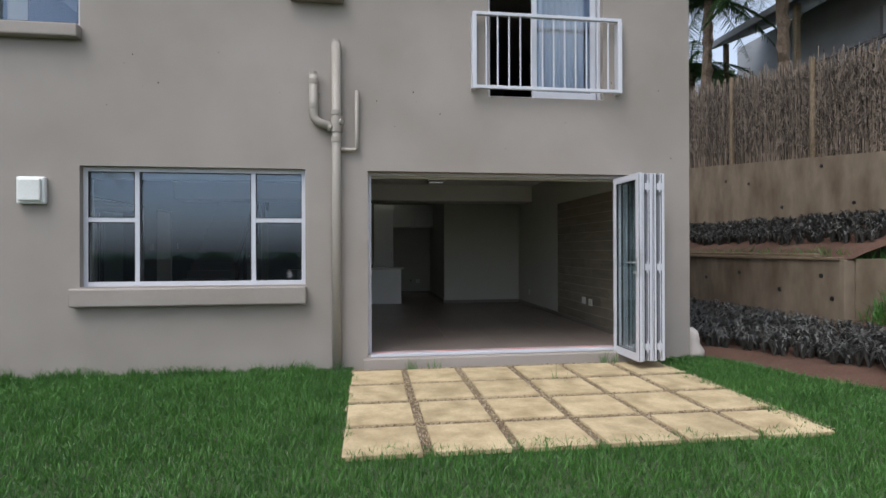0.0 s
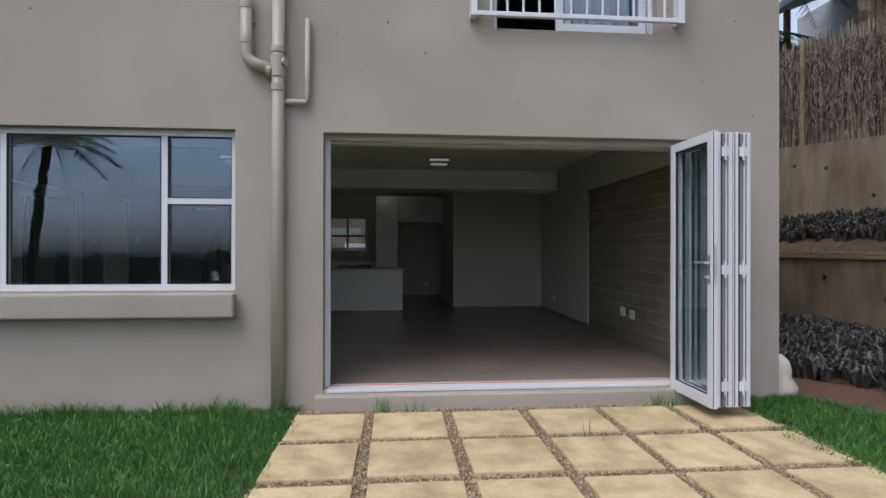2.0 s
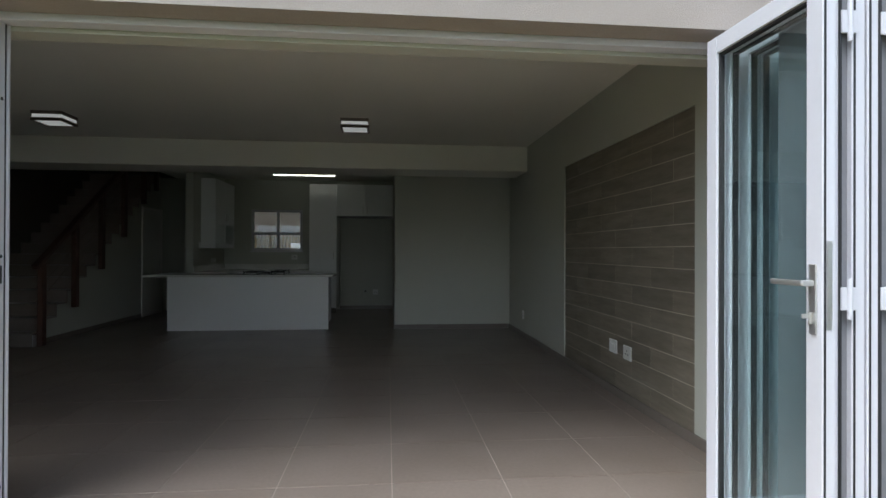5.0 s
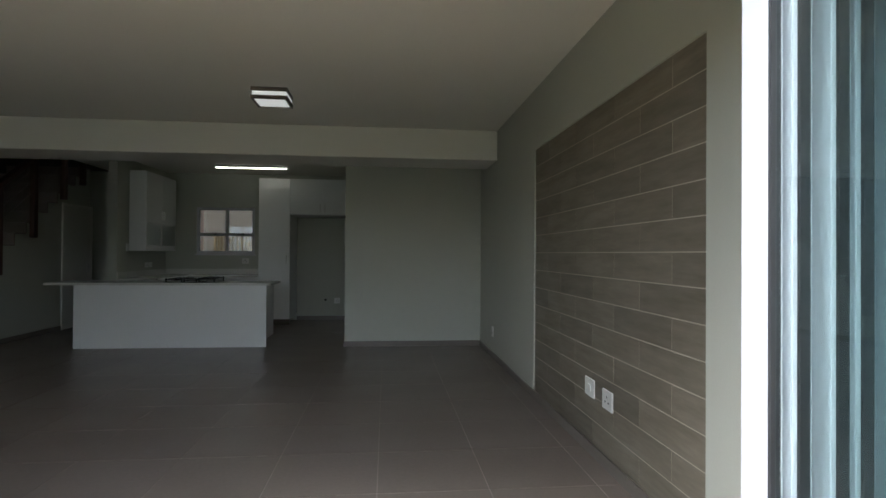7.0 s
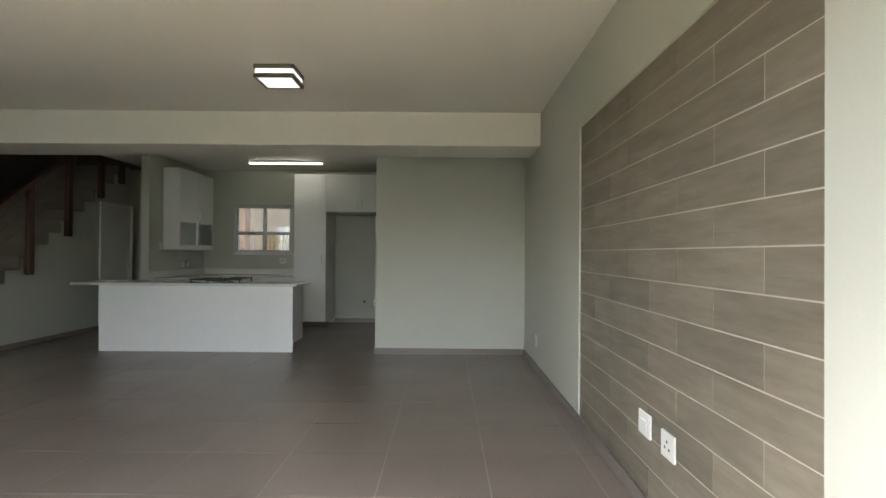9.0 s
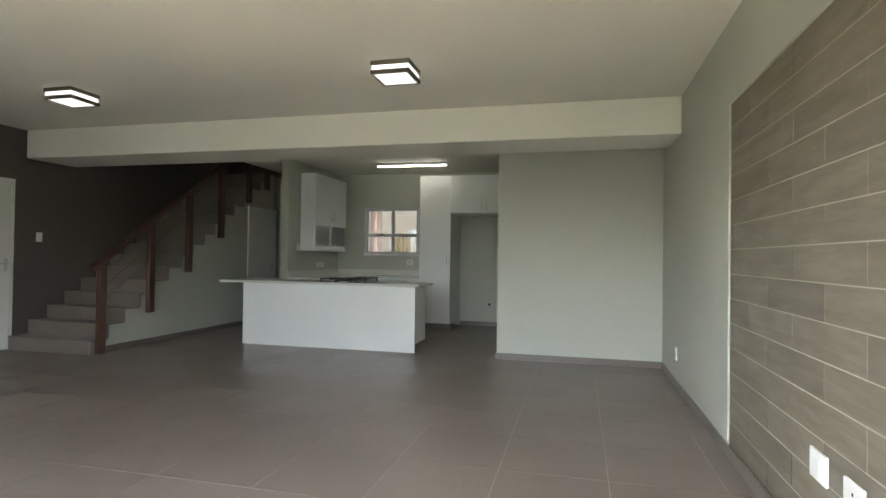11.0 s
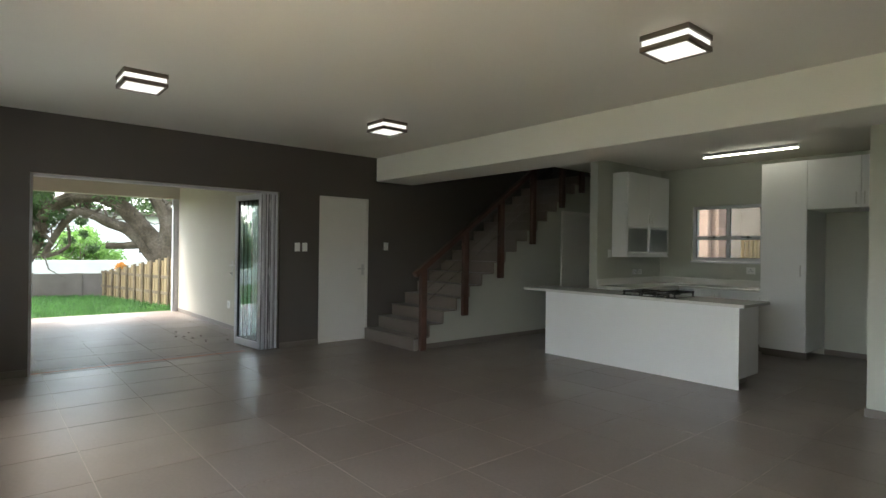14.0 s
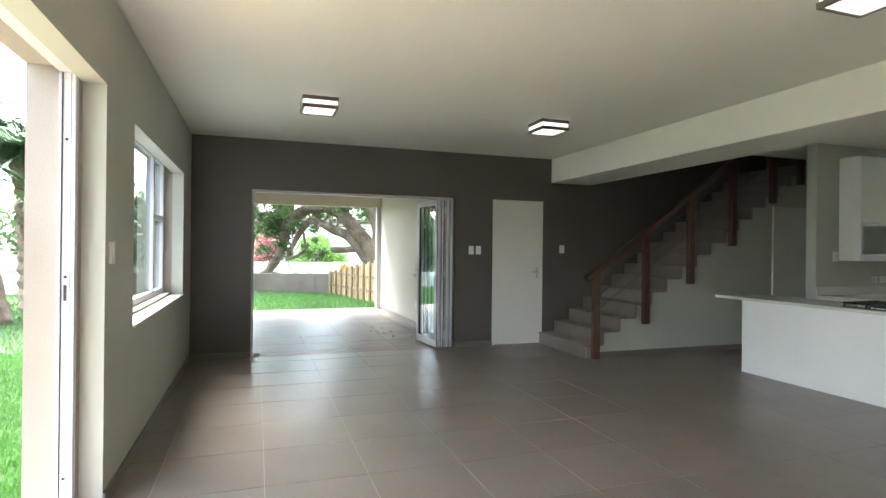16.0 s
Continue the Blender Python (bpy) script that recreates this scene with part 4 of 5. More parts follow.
tree = thing("spreading_tree", (-14.4, 12.0, GROUND), "old tree with thick arching limbs over the garden wall", "tree")
BOUGHS = (
    ((-14.44, 11.90, 0.0), (-14.44, 11.86, 0.99), (-14.63, 11.58, 1.60), (-14.87, 11.23, 2.08), (-15.14, 10.83, 2.56), (-15.41, 10.43, 2.76), (-15.8, 9.86, 2.73), (-16.1, 9.41, 2.48), (-16.3, 9.12, 2.07), (-16.31, 9.1, 1.58), (-16.45, 8.9, 1.03), (-16.66, 8.59, 0.55), (-16.9, 8.2, 0.3)),
    ((-14.5, 11.75, 0.85), (-14.79, 11.35, 1.46), (-14.98, 11.06, 1.81), (-15.25, 10.66, 1.97), (-15.52, 10.26, 2.21), (-15.76, 9.92, 2.31), (-15.95, 9.64, 2.0), (-16.14, 9.36, 1.45), (-16.26, 9.19, 1.03)),
    ((-14.42, 11.95, -0.1), (-14.38, 11.98, 1.26), (-14.34, 12.0, 1.88), (-14.44, 11.85, 2.43), (-14.6, 11.62, 2.84), (-14.98, 11.05, 3.25), (-15.4, 10.3, 3.6)),
    ((-14.75, 11.41, 1.38), (-15.06, 10.95, 1.32), (-15.31, 10.58, 1.32)),
    ((-16.27, 9.16, 0.98), (-16.06, 9.47, 1.07), (-15.87, 9.76, 1.31), (-15.89, 9.72, 1.86), (-16.07, 9.46, 2.34)),
    ((-16.1, 9.41, 2.48), (-16.5, 8.9, 2.6), (-16.9, 8.3, 2.5), (-17.2, 7.8, 2.7)),
)
RADII = ((0.27, 0.12), (0.20, 0.07), (0.30, 0.14), (0.12, 0.09), (0.06, 0.035), (0.08, 0.04))
for pts, (ra, rb) in zip(BOUGHS, RADII):
    bm = B()
    fine = []
    for k in range(len(pts) - 1):
        for j in range(4):
            fine.append(Vector(pts[k]).lerp(Vector(pts[k + 1]), j / 4))
    fine.append(Vector(pts[-1]))
    fine = [fine[0]] + [(fine[k - 1] + 2 * fine[k] + fine[k + 1]) / 4 for k in range(1, len(fine) - 1)] + [fine[-1]]
    tube(bm, fine, [(ra + (rb - ra) * k / (len(fine) - 1)) * (1 + 0.05 * math.sin(k * 1.1)) for k in range(len(fine))], 12)
    part("bough", bm, M_BARK, tree, "thick rough grey-brown limb")
tw = B()
q = random.Random(5)
for k in range(170):
    base = BOUGHS[q.choice((0, 0, 1, 2, 5))]
    p = Vector(base[q.randrange(3, len(base))]) if len(base) > 4 else Vector(base[-1])
    pts = [p]
    d = Vector((q.uniform(-1, 1), q.uniform(-1, 1), q.uniform(-0.3, 1.0))).normalized()
    for j in range(4):
        d = (d + Vector((q.uniform(-0.5, 0.5), q.uniform(-0.5, 0.5), q.uniform(-0.4, 0.5)))).normalized()
        pts.append(pts[-1] + d * q.uniform(0.18, 0.4))
    tube(tw, pts, [0.03, 0.022, 0.016, 0.010, 0.005], 6)
part("branches", tw, M_BARK, tree, "thin crooked branches")
cl = [((q.uniform(-17.6, -14.0), q.uniform(7.8, 12.6), q.uniform(2.5, 4.0)), q.uniform(0.25, 0.6)) for k in range(46)]
cl += [((q.uniform(-17.2, -15.6), q.uniform(8.2, 10.4), q.uniform(1.2, 2.6)), q.uniform(0.12, 0.28)) for k in range(26)]
cl += [((q.uniform(-17.9, -16.3), q.uniform(7.3, 9.3), q.uniform(1.9, 3.2)), q.uniform(0.2, 0.42)) for k in range(34)]
# high clumps above the view, added to shade the garden and verandah
cl += [((q.uniform(-18.5, -11.5), q.uniform(6.2, 13.2), q.uniform(3.6, 5.6)), q.uniform(0.5, 0.95)) for k in range(48)]
leaf_cloud("crown", tree, cl, 420, 0.07, 11, M_LEAF)


def shrub(name, x, y, z, r, h, mat, label, seed, size=0.06, n=900):
    q = random.Random(seed)
    ob = thing(name, (x, y, z), label, "shrub")
    bm = B()
    for k in range(7):
        tube(bm, [(x, y, z - 0.05), (x + q.uniform(-r, r) * 0.4, y + q.uniform(-r, r) * 0.4, z + h * 0.5), (x + q.uniform(-r, r) * 0.8, y + q.uniform(-r, r) * 0.8, z + h * 0.85)], [0.03, 0.02, 0.008], 6)
    part("stems", bm, M_BARK, ob)
    cs = [((x + q.uniform(-r, r) * 0.7, y + q.uniform(-r, r) * 0.7, z + h * q.uniform(0.25, 0.95)), r * q.uniform(0.3, 0.55)) for k in range(12)]
    leaf_cloud("leaves", ob, cs, n, size, seed, mat)
    return ob


M_BRIGHT = leaf_material("bright_shrub_leaves", (0.05, 0.13, 0.02), (0.20, 0.36, 0.07), 0.5, 0.3)
M_RED = leaf_material("red_flowers_and_leaves", (0.10, 0.03, 0.025), (0.34, 0.12, 0.10), 0.6, 0.2)
M_ORANGE = leaf_material("orange_flowers", (0.40, 0.14, 0.02), (0.75, 0.35, 0.05), 0.6, 0.2)
shrub("shrub", -20.9, 11.0, GROUND, 1.1, 1.95, M_BRIGHT, "bright green shrub beyond the garden wall", 21)
shrub("shrub", -21.0, 9.9, GROUND, 0.9, 1.75, M_BRIGHT, "low bright green shrub beyond the garden wall", 22)
shrub("shrub", -21.4, 8.3, GROUND, 1.0, 2.3, M_RED, "red-leaved shrub beyond the garden wall", 23)
shrub("shrub", -17.5, 11.3, GROUND, 0.2, 0.95, M_ORANGE, "small orange flowering shrub by the fence", 24, 0.04)
shrub("shrub", -16.4, 8.6, GROUND, 0.35, 0.35, M_BRIGHT, "clump of bright green groundcover by the wall", 25, 0.05)
shrub("shrub", -12.2, 3.75, GROUND, 0.55, 0.75, M_BRIGHT, "green shrub at the foot of the palm", 26, 0.07, 600)
shrub("shrub", -16.0, 5.0, GROUND, 1.2, 3.6, M_LEAF, "dense dark green garden shrub", 27, 0.09, 900)
shrub("shrub", -19.5, 2.5, GROUND, 1.6, 3.0, M_LEAF, "tall dark green garden shrub", 28, 0.10, 700)
shrub("shrub", -18.0, -2.5, GROUND, 1.6, 2.6, M_LEAF, "broad dark green garden shrub", 29, 0.10, 700)

# ---- garden walls, fence and neighbours beyond the verandah ----
M_GWALL = material("grey_brown_garden_wall_render", (0.17, 0.145, 0.122), 0.85, fine=0.08, coarse=0.1, fine_scale=60, bump=0.2)
M_WWALL = material("white_garden_wall_paint", (0.78, 0.77, 0.74), 0.8, fine=0.03, coarse=0.04, bump=0.1)
def slanted_wall(bm, p, q2, th, z0, z1):
    d = Vector((q2[0] - p[0], q2[1] - p[1], 0))
    m = Matrix.Translation(((p[0] + q2[0]) / 2, (p[1] + q2[1]) / 2, (z0 + z1) / 2)) @ Matrix.Rotation(math.atan2(d.y, d.x), 4, "Z") @ Matrix.Diagonal((d.length, th, z1 - z0, 1))
    bmesh.ops.create_cube(bm, size=1.0, matrix=m)
    return bm
gw = thing("garden_wall", (-17, 8, GROUND), "low grey-brown rendered garden wall with piers", "garden wall")
part("wall", slanted_wall(B(), (-15.82, 11.0), (-17.17, 4.0), 0.15, GROUND - 0.1, 0.495), M_GWALL, gw)
for f in (0.15, 0.42, 0.7):
    x, y = -15.82 - 1.35 * f, 11.0 - 7.0 * f
    part("pier", slanted_wall(B(), (x + 0.03, y + 0.14), (x - 0.03, y - 0.14), 0.24, GROUND - 0.1, 0.505), M_GWALL, gw)
single("white_wall", slanted_wall(B(), (-18.9, 14.5), (-20.9, 3.6), 0.2, GROUND - 0.1, 0.79), M_WWALL, "white painted boundary wall behind the shrubs", "garden wall")
single("boundary_wall", box(B(), -17.3, -17.1, -10, 3.9, GROUND - 0.1, 0.42), M_WWALL, "pale boundary wall at the end of the lawn", "garden wall")
single("rear_boundary_wall", box(B(), -22, 9.5, -9.2, -9.0, GROUND - 0.1, 0.95), M_GWALL, "grey-brown boundary wall at the foot of the garden", "garden wall")
M_FENCE = material("pale_timber_fence", (0.31, 0.225, 0.115), 0.75, fine=0.15, coarse=0.1, fine_scale=12, bump=0.2, rnd=0.15, stretch=(1, 1, 0.15))
tf = thing("timber_fence", (-13, 11.3, GROUND), "pale vertical plank timber fence along the lawn", "fence")
A, D = Vector((-9.4, 11.94, 0)), Vector((-15.72, 10.55, 0))
for k in range(42):
    p = A.lerp(D, (k + 0.5) / 42)
    top = 1.34 - 0.82 * (k / 42) + (0.03 if k % 3 else -0.02)
    m = Matrix.Translation((p.x, p.y, 0)) @ Matrix.Rotation(math.atan2(D.y - A.y, D.x - A.x), 4, "Z")
    b = B()
    box(b, -0.058, 0.058, 0.0, 0.02, GROUND - 0.02, top, 0.003)
    b.transform(m)
    part("plank", b, M_FENCE, tf)
    if k % 3 == 0:
        b = B()
        rod(b, (0.07, 0.05, GROUND - 0.1), (0.07, 0.05, top + 0.05), 0.035, seg=10)
        b.transform(m)
        part("post", b, M_OLDWOOD, tf, "dark round fence post")
for z in (0.15, 0.55):
    part("rail", slanted_wall(B(), (A.x, A.y - 0.03), (D.x, D.y - 0.03), 0.03, z - 0.035, z + 0.035), M_OLDWOOD, tf)
fh = thing("far_house", (-31, 14, GROUND), "white neighbour house behind the trees", "house")
part("wall", cut_wall(B(), "y", 8.5, 21, -31, -30.7, GROUND - 0.1, 2.9, [(11.0, 12.4, 0.9, 2.0), (14.5, 16.2, 0.9, 2.0)]), M_WWALL, fh)
for a, b in ((11.0, 12.4), (14.5, 16.2)):
    part("window", pbox(B(), "y", a, b, -30.9, -30.85, 0.9, 2.0), M_HOB, fh)
part("roof", box(B(), -36, -30.2, 8.0, 21.5, 2.9, 3.15), M_GWALL, fh)
hedge = leaf_cloud("far_trees", None, [((-38 + q.uniform(-3, 3), -24 + k * 1.3, q.uniform(0.6, 3.4)), q.uniform(1.2, 2.0)) for k in range(40)], 420, 0.22, 33, M_LEAF)
tagged(hedge, "distant belt of green garden trees", "trees", kind="stuff")
hedge2 = leaf_cloud("garden_trees", None, [((-24 + k * 1.25, -14 + q.uniform(-2, 1), q.uniform(0.1, 0.7)), q.uniform(0.5, 0.8)) for k in range(30)], 420, 0.2, 34, M_LEAF)
tagged(hedge2, "belt of dark green trees beyond the garden", "trees", kind="stuff")

# ---- verandah ----
structure("verandah_wall", box(B(), -9.15, XL - 0.24, 10.9, 11.1, -0.1, 2.55), M_CREAM, "cream painted verandah side wall", "wall")
structure("verandah_ceiling", box(B(), -9.35, XL - 0.24, YF, 11.1, 2.55, 2.75), M_CEIL, "off-white verandah ceiling", "ceiling")
structure("verandah_lintel", box(B(), -9.35, -9.1, YF, 11.1, 2.31, 2.5495), M_CREAM, "cream verandah beam", "beam")
structure("verandah_lintel_front", box(B(), -9.1, -4.75, YF, 7.3, 2.31, 2.5495), M_CREAM, "cream verandah front beam", "beam")
structure("verandah_slab", box(B(), -9.35, XL - 0.24, YF - 0.0, 11.1, -0.3, -0.0025), M_GROUT, "grouted concrete verandah floor bed", "floor")
structure("verandah_pillar", box(B(), -9.35, -9.1, YF, 7.35, -0.2, 2.31), M_CREAM, "cream plastered verandah pillar", "pillar")
vf = thing("verandah_door_frame", (-9.1, 10.85, 0), "white aluminium frame at the verandah opening", "door frame")
part("jamb", box(B(), -9.27, -9.17, 10.80, 10.899, 0.0, 2.31, 0.003), M_ALU, vf)
part("jamb_stop", box(B(), -9.165, -9.152, 10.84, 10.899, 0.0, 2.31), M_ALU, vf)
stack2 = thing("folding_door", (-4.02, 10.54, 0), "white aluminium folding door stacked open at the verandah", "folding door")
door_panel(stack2, "x", -4.70, -3.96, 10.54, 0.012, 2.06, handle_u=-4.76)
for n, h in ((10.602, -3.96), (10.668, None), (10.73, None)):
    door_panel(stack2, "x", -4.68, -3.96, n, 0.012, 2.06, hinge_u=h, gap=0.014)
stack2.rotation_euler.z = radians(5.5)
of = thing("opening_frame", (-4.1, 9.5, 0), "pale frame lining of the verandah opening", "door frame")
part("jamb", box(B(), -4.20, -4.06, 8.131, 8.16, 0.0, 2.095, 0.003), M_ALU, of)
part("jamb", box(B(), -4.20, -4.06, 10.801, 10.814, 0.0, 2.095, 0.003), M_ALU, of)
part("head", box(B(), -4.20, -4.06, 8.16, 10.801, 2.071, 2.095, 0.003), M_ALU, of)
part("protective_tape", box(B(), -4.09, -4.075, 8.16, 10.40, 0.0005, 0.002), bpy.data.materials["orange_protective_tape"], of, "orange-red tape along the track")
q = random.Random(9)
for k in range(9):
    x, y = -5.6 + q.gauss(0, 0.45), 10.2 + q.gauss(0, 0.2)
    b = B()
    vs = [b.verts.new((x + 0.035 * math.cos(a + k), y + 0.018 * math.sin(a + k), 0.003 + 0.012 * abs(math.sin(a * 1.5)))) for a in (0, 1.0, 2.1, 3.1, 4.1, 5.2)]
    b.faces.new(vs)
    lf = single("fallen_leaf", b, M_TIMBER, "dry brown leaf on the verandah floor", "leaf", "fallen leaves")
    mo = lf.modifiers.new("thickness", "SOLIDIFY")
    mo.thickness = 0.002
# out of view; closes the front side so less daylight reaches the verandah
structure("verandah_unseen_wall", box(B(), -9.1, -4.24, YF, 7.3, -0.2, 2.31), M_FACADE, "unseen wall added to keep front light out of the verandah", "wall")
hill_trees = leaf_cloud("hill_trees", None, [((q.uniform(9.4, 13.5), q.uniform(16.9, 22), q.uniform(4.3, 7.6)), q.uniform(0.4, 1.0)) for k in range(34)], 700, 0.11, 41, M_LEAF)
tagged(hill_trees, "dark green trees behind the stick fence", "trees", kind="stuff")
st = thing("window_sticker", (-0.93, 7.17, 1.0), "small white handwritten notice on the window pane", "sticker")
for k, (dx, dz, w) in enumerate(((0.0, 0.06, 0.04), (-0.01, 0.04, 0.06), (0.01, 0.02, 0.055), (0.0, 0.0, 0.05))):
    part("line", box(B(), -0.95 + dx - w / 2, -0.95 + dx + w / 2, 7.2095, 7.2112, 0.97 + dz, 0.9735 + dz), M_ALU, st, "white scribbled line")
st = thing("window_sticker", (-1.02, 7.17, 1.58), "small white maker's label on the window pane", "sticker")
for k in range(6):
    part("bar", box(B(), -1.10 + 0.03 * k, -1.092 + 0.03 * k, 7.2095, 7.2112, 1.585 + 0.005 * (k % 2), 1.60), M_ALU, st)
rs2 = np.random.RandomState(17)
mv, mf = [], []
for k in range(34):
    x, z, r = rs2.uniform(-3.2, 4.1), rs2.uniform(2.4, 3.9), rs2.uniform(0.003, 0.008)
    i = len(mv)
    mv += [(x + r * math.cos(a), 7.0985, z + 1.6 * r * math.sin(a)) for a in (0, 1.05, 2.1, 3.14, 4.2, 5.2)]
    mv += [(x, 7.096, z)]
    mf += [(i + a, i + (a + 1) % 6, i + 6) for a in range(6)]
me = bpy.data.meshes.new("facade_marks")
me.from_pydata(mv, [], mf)
me.materials.append(M_RUBBER)
tagged(new("facade_marks", me), "small dark insect marks on the plaster", "marks", kind="stuff")
# ---- kitchen ----
structure("wall_kitchen_left", box(B(), -1.80, -1.67, 14.70, YB, -0.1, ZC), M_WALL, "pale sage painted wall between stair and kitchen", "wall")


def bar_handle(parent, axis, u, n, z0, z1, out):
    """A slim upright bar handle standing off a door face at n."""
    bm = B()
    for z in (z0 + 0.015, z1 - 0.015):
        pbox(bm, axis, u - 0.004, u + 0.004, n, n + out * 0.028, z - 0.004, z + 0.004)
    pbox(bm, axis, u - 0.006, u + 0.006, n + out * 0.028, n + out * 0.038, z0, z1, 0.002)
    part("handle", bm, M_STEEL, parent, "brushed steel bar handle")


isl = thing("kitchen_island", (-0.4, 13.75, 0), "white melamine kitchen island with open aisle side", "island")
part("body", box(B(), -1.62, 0.76, 13.5205, 14.03, 0.10, 0.825, 0.002), M_WHITE, isl)
part("front_panel", box(B(), -1.642, 0.79, 13.5, 13.52, -0.004, 0.825, 0.002), M_WHITE, isl)
part("end_panel", box(B(), 0.761, 0.78, 13.521, 14.03, 0.10, 0.825, 0.002), M_WHITE, isl)
part("plinth", box(B(), -1.57, 0.68, 13.55, 13.98, -0.004, 0.0995), M_SKIRT, isl)
for k in range(4):
    dr = part("door", box(B(), -1.618 + 0.594 * k, -1.028 + 0.594 * k, 14.031, 14.049, 0.105, 0.82, 0.002), M_WHITE, isl)
single("island_worktop", box(B(), -1.97, 0.86, 13.435, 14.11, 0.8255, 0.857, 0.004), M_STONE, "pale polished stone worktop on the kitchen island", "worktop")

hob = thing("gas_hob", (-0.2, 13.75, 0.857), "black glass gas hob with iron pan supports", "hob")
part("glass_plate", box(B(), -0.54, 0.12, 13.54, 14.02, 0.8572, 0.864, 0.002), M_HOB, hob)
for cx, cy, r in ((-0.42, 13.67, 0.045), (-0.42, 13.89, 0.035), (-0.21, 13.84, 0.03), (0.0, 13.78, 0.07)):
    part("burner", rod(B(), (cx, cy, 0.864), (cx, cy, 0.884), r, r * 0.8, seg=20), M_STEEL, hob, "steel gas burner")
    part("burner_cap", rod(B(), (cx, cy, 0.8841), (cx, cy, 0.892), r * 0.75, seg=20), M_BLACK, hob)
for x0, x1, top in ((-0.53, -0.31, 0.905), (-0.30, -0.12, 0.890), (-0.11, 0.105, 0.918)):
    gr = B()
    for y in (13.55, 13.775, 14.0):
        box(gr, x0, x1, y - 0.006, y + 0.006, top - 0.014, top)
    for x in (x0 + 0.006, (x0 + x1) / 2, x1 - 0.006):
        box(gr, x - 0.006, x + 0.006, 13.55, 14.0, top - 0.013, top + 0.001)
    for x in (x0 + 0.01, x1 - 0.01):
        for y in (13.56, 13.99):
            rod(gr, (x, y, 0.864), (x, y, top + 0.006), 0.010, 0.008, seg=8)
    part("pan_support", gr, M_BLACK, hob, "black cast-iron pan support")
for k in range(4):
    part("control_knob", rod(B(), (-0.27 + 0.045 * k, 13.57, 0.864), (-0.27 + 0.045 * k, 13.57, 0.888), 0.016, 0.013, seg=14), M_STEEL, hob, "small steel control knob")

pan = thing("pantry_cupboard", (0.47, 16.1, 0), "tall white pantry cupboard with a steel handle", "cupboard")
part("body", box(B(), 0.172, 0.706, 15.78, YB - 0.005, 0.10, 2.56, 0.002), M_WHITE, pan)
dr = part("door", box(B(), 0.174, 0.704, 15.757, 15.779, 0.105, 2.558, 0.003), M_WHITE, pan)
bar_handle(dr, "x", 0.65, 15.757, 1.07, 1.22, -1)
part("plinth", box(B(), 0.18, 0.70, 15.82, 15.84, -0.004, 0.0995), M_SKIRT, pan)
cup = thing("overhead_cupboard", (1.3, 16.1, 1.86), "white two-door cupboard over the refrigerator recess", "cupboard")
part("body", box(B(), 0.708, 1.825, 15.78, YB - 0.005, 1.93, 2.56, 0.002), M_WHITE, cup)
dr = part("door", box(B(), 0.709, 1.265, 15.757, 15.779, 1.932, 2.558, 0.003), M_WHITE, cup)
bar_handle(dr, "x", 1.225, 15.757, 1.97, 2.12, -1)
dr = part("door", box(B(), 1.268, 1.825, 15.757, 15.779, 1.932, 2.558, 0.003), M_WHITE, cup)
bar_handle(dr, "x", 1.308, 15.757, 1.97, 2.12, -1)

cab = thing("wall_cabinet", (-1.56, 15.7, 1.25), "white wall cabinet with two frosted glass flap doors", "cabinet")
for y in (15.09, 16.30):
    part("side_panel", box(B(), -1.748, -1.43, y, y + 0.02, 1.305, 2.555, 0.001), M_WHITE, cab)
for z0, z1 in ((2.535, 2.555), (1.73, 1.75), (1.305, 1.335)):
    part("shelf", box(B(), -1.748, -1.43, 15.1105, 16.2995, z0, z1), M_WHITE, cab)
part("back_panel", box(B(), -1.748, -1.735, 15.1105, 16.2995, 1.3355, 2.5345), M_WHITE, cab)
for a, b, h in ((15.092, 15.703, 15.655), (15.707, 16.318, 15.755)):
    dr = part("door", box(B(), -1.4295, -1.41, a, b, 1.75, 2.553, 0.003), M_WHITE, cab)
    bar_handle(dr, "y", h, -1.41, 1.80, 1.94, 1)
    fl = part("glass_flap", frame_bm("y", a, b, -1.4295, -1.41, 1.335, 1.745, 0.03, 0.03, 0.03), M_WHITE, cab)
    part("frosted_pane", pbox(B(), "y", a + 0.03, b - 0.03, -1.422, -1.417, 1.365, 1.715), M_FROST, fl, "frosted glass")
part("light_pelmet", box(B(), -1.748, -1.41, 15.09, 16.32, 1.28, 1.3045), M_WHITE, cab)

def base_unit(x0, x1, y0, y1, axis, label):
    u = thing("base_cabinet", ((x0 + x1) / 2, (y0 + y1) / 2, 0), label, "cabinet", "kitchen base cabinets")
    part("body", box(B(), x0, x1, y0, y1, 0.10, 0.825, 0.002), M_WHITE, u)
    if axis == "x":
        dr = part("door", box(B(), x0 + 0.002, x1 - 0.002, y0 - 0.02, y0 - 0.0005, 0.105, 0.82, 0.002), M_WHITE, u)
        bar_handle(dr, "x", x1 - 0.05, y0 - 0.02, 0.62, 0.76, -1)
        part("plinth", box(B(), x0, x1, y0 + 0.05, y0 + 0.07, -0.004, 0.0995), M_SKIRT, u)
    else:
        dr = part("door", box(B(), x1 + 0.0005, x1 + 0.02, y0 + 0.002, y1 - 0.002, 0.105, 0.82, 0.002), M_WHITE, u)
        bar_handle(dr, "y", y1 - 0.05, x1 + 0.02, 0.62, 0.76, 1)
        part("plinth", box(B(), x1 - 0.07, x1 - 0.05, y0, y1, -0.004, 0.0995), M_SKIRT, u)
for k in range(2):
    base_unit(-1.665, -1.11, 14.72 + 0.64 * k, 15.36 + 0.64 * k, "y", "white base cabinet along the kitchen side wall")
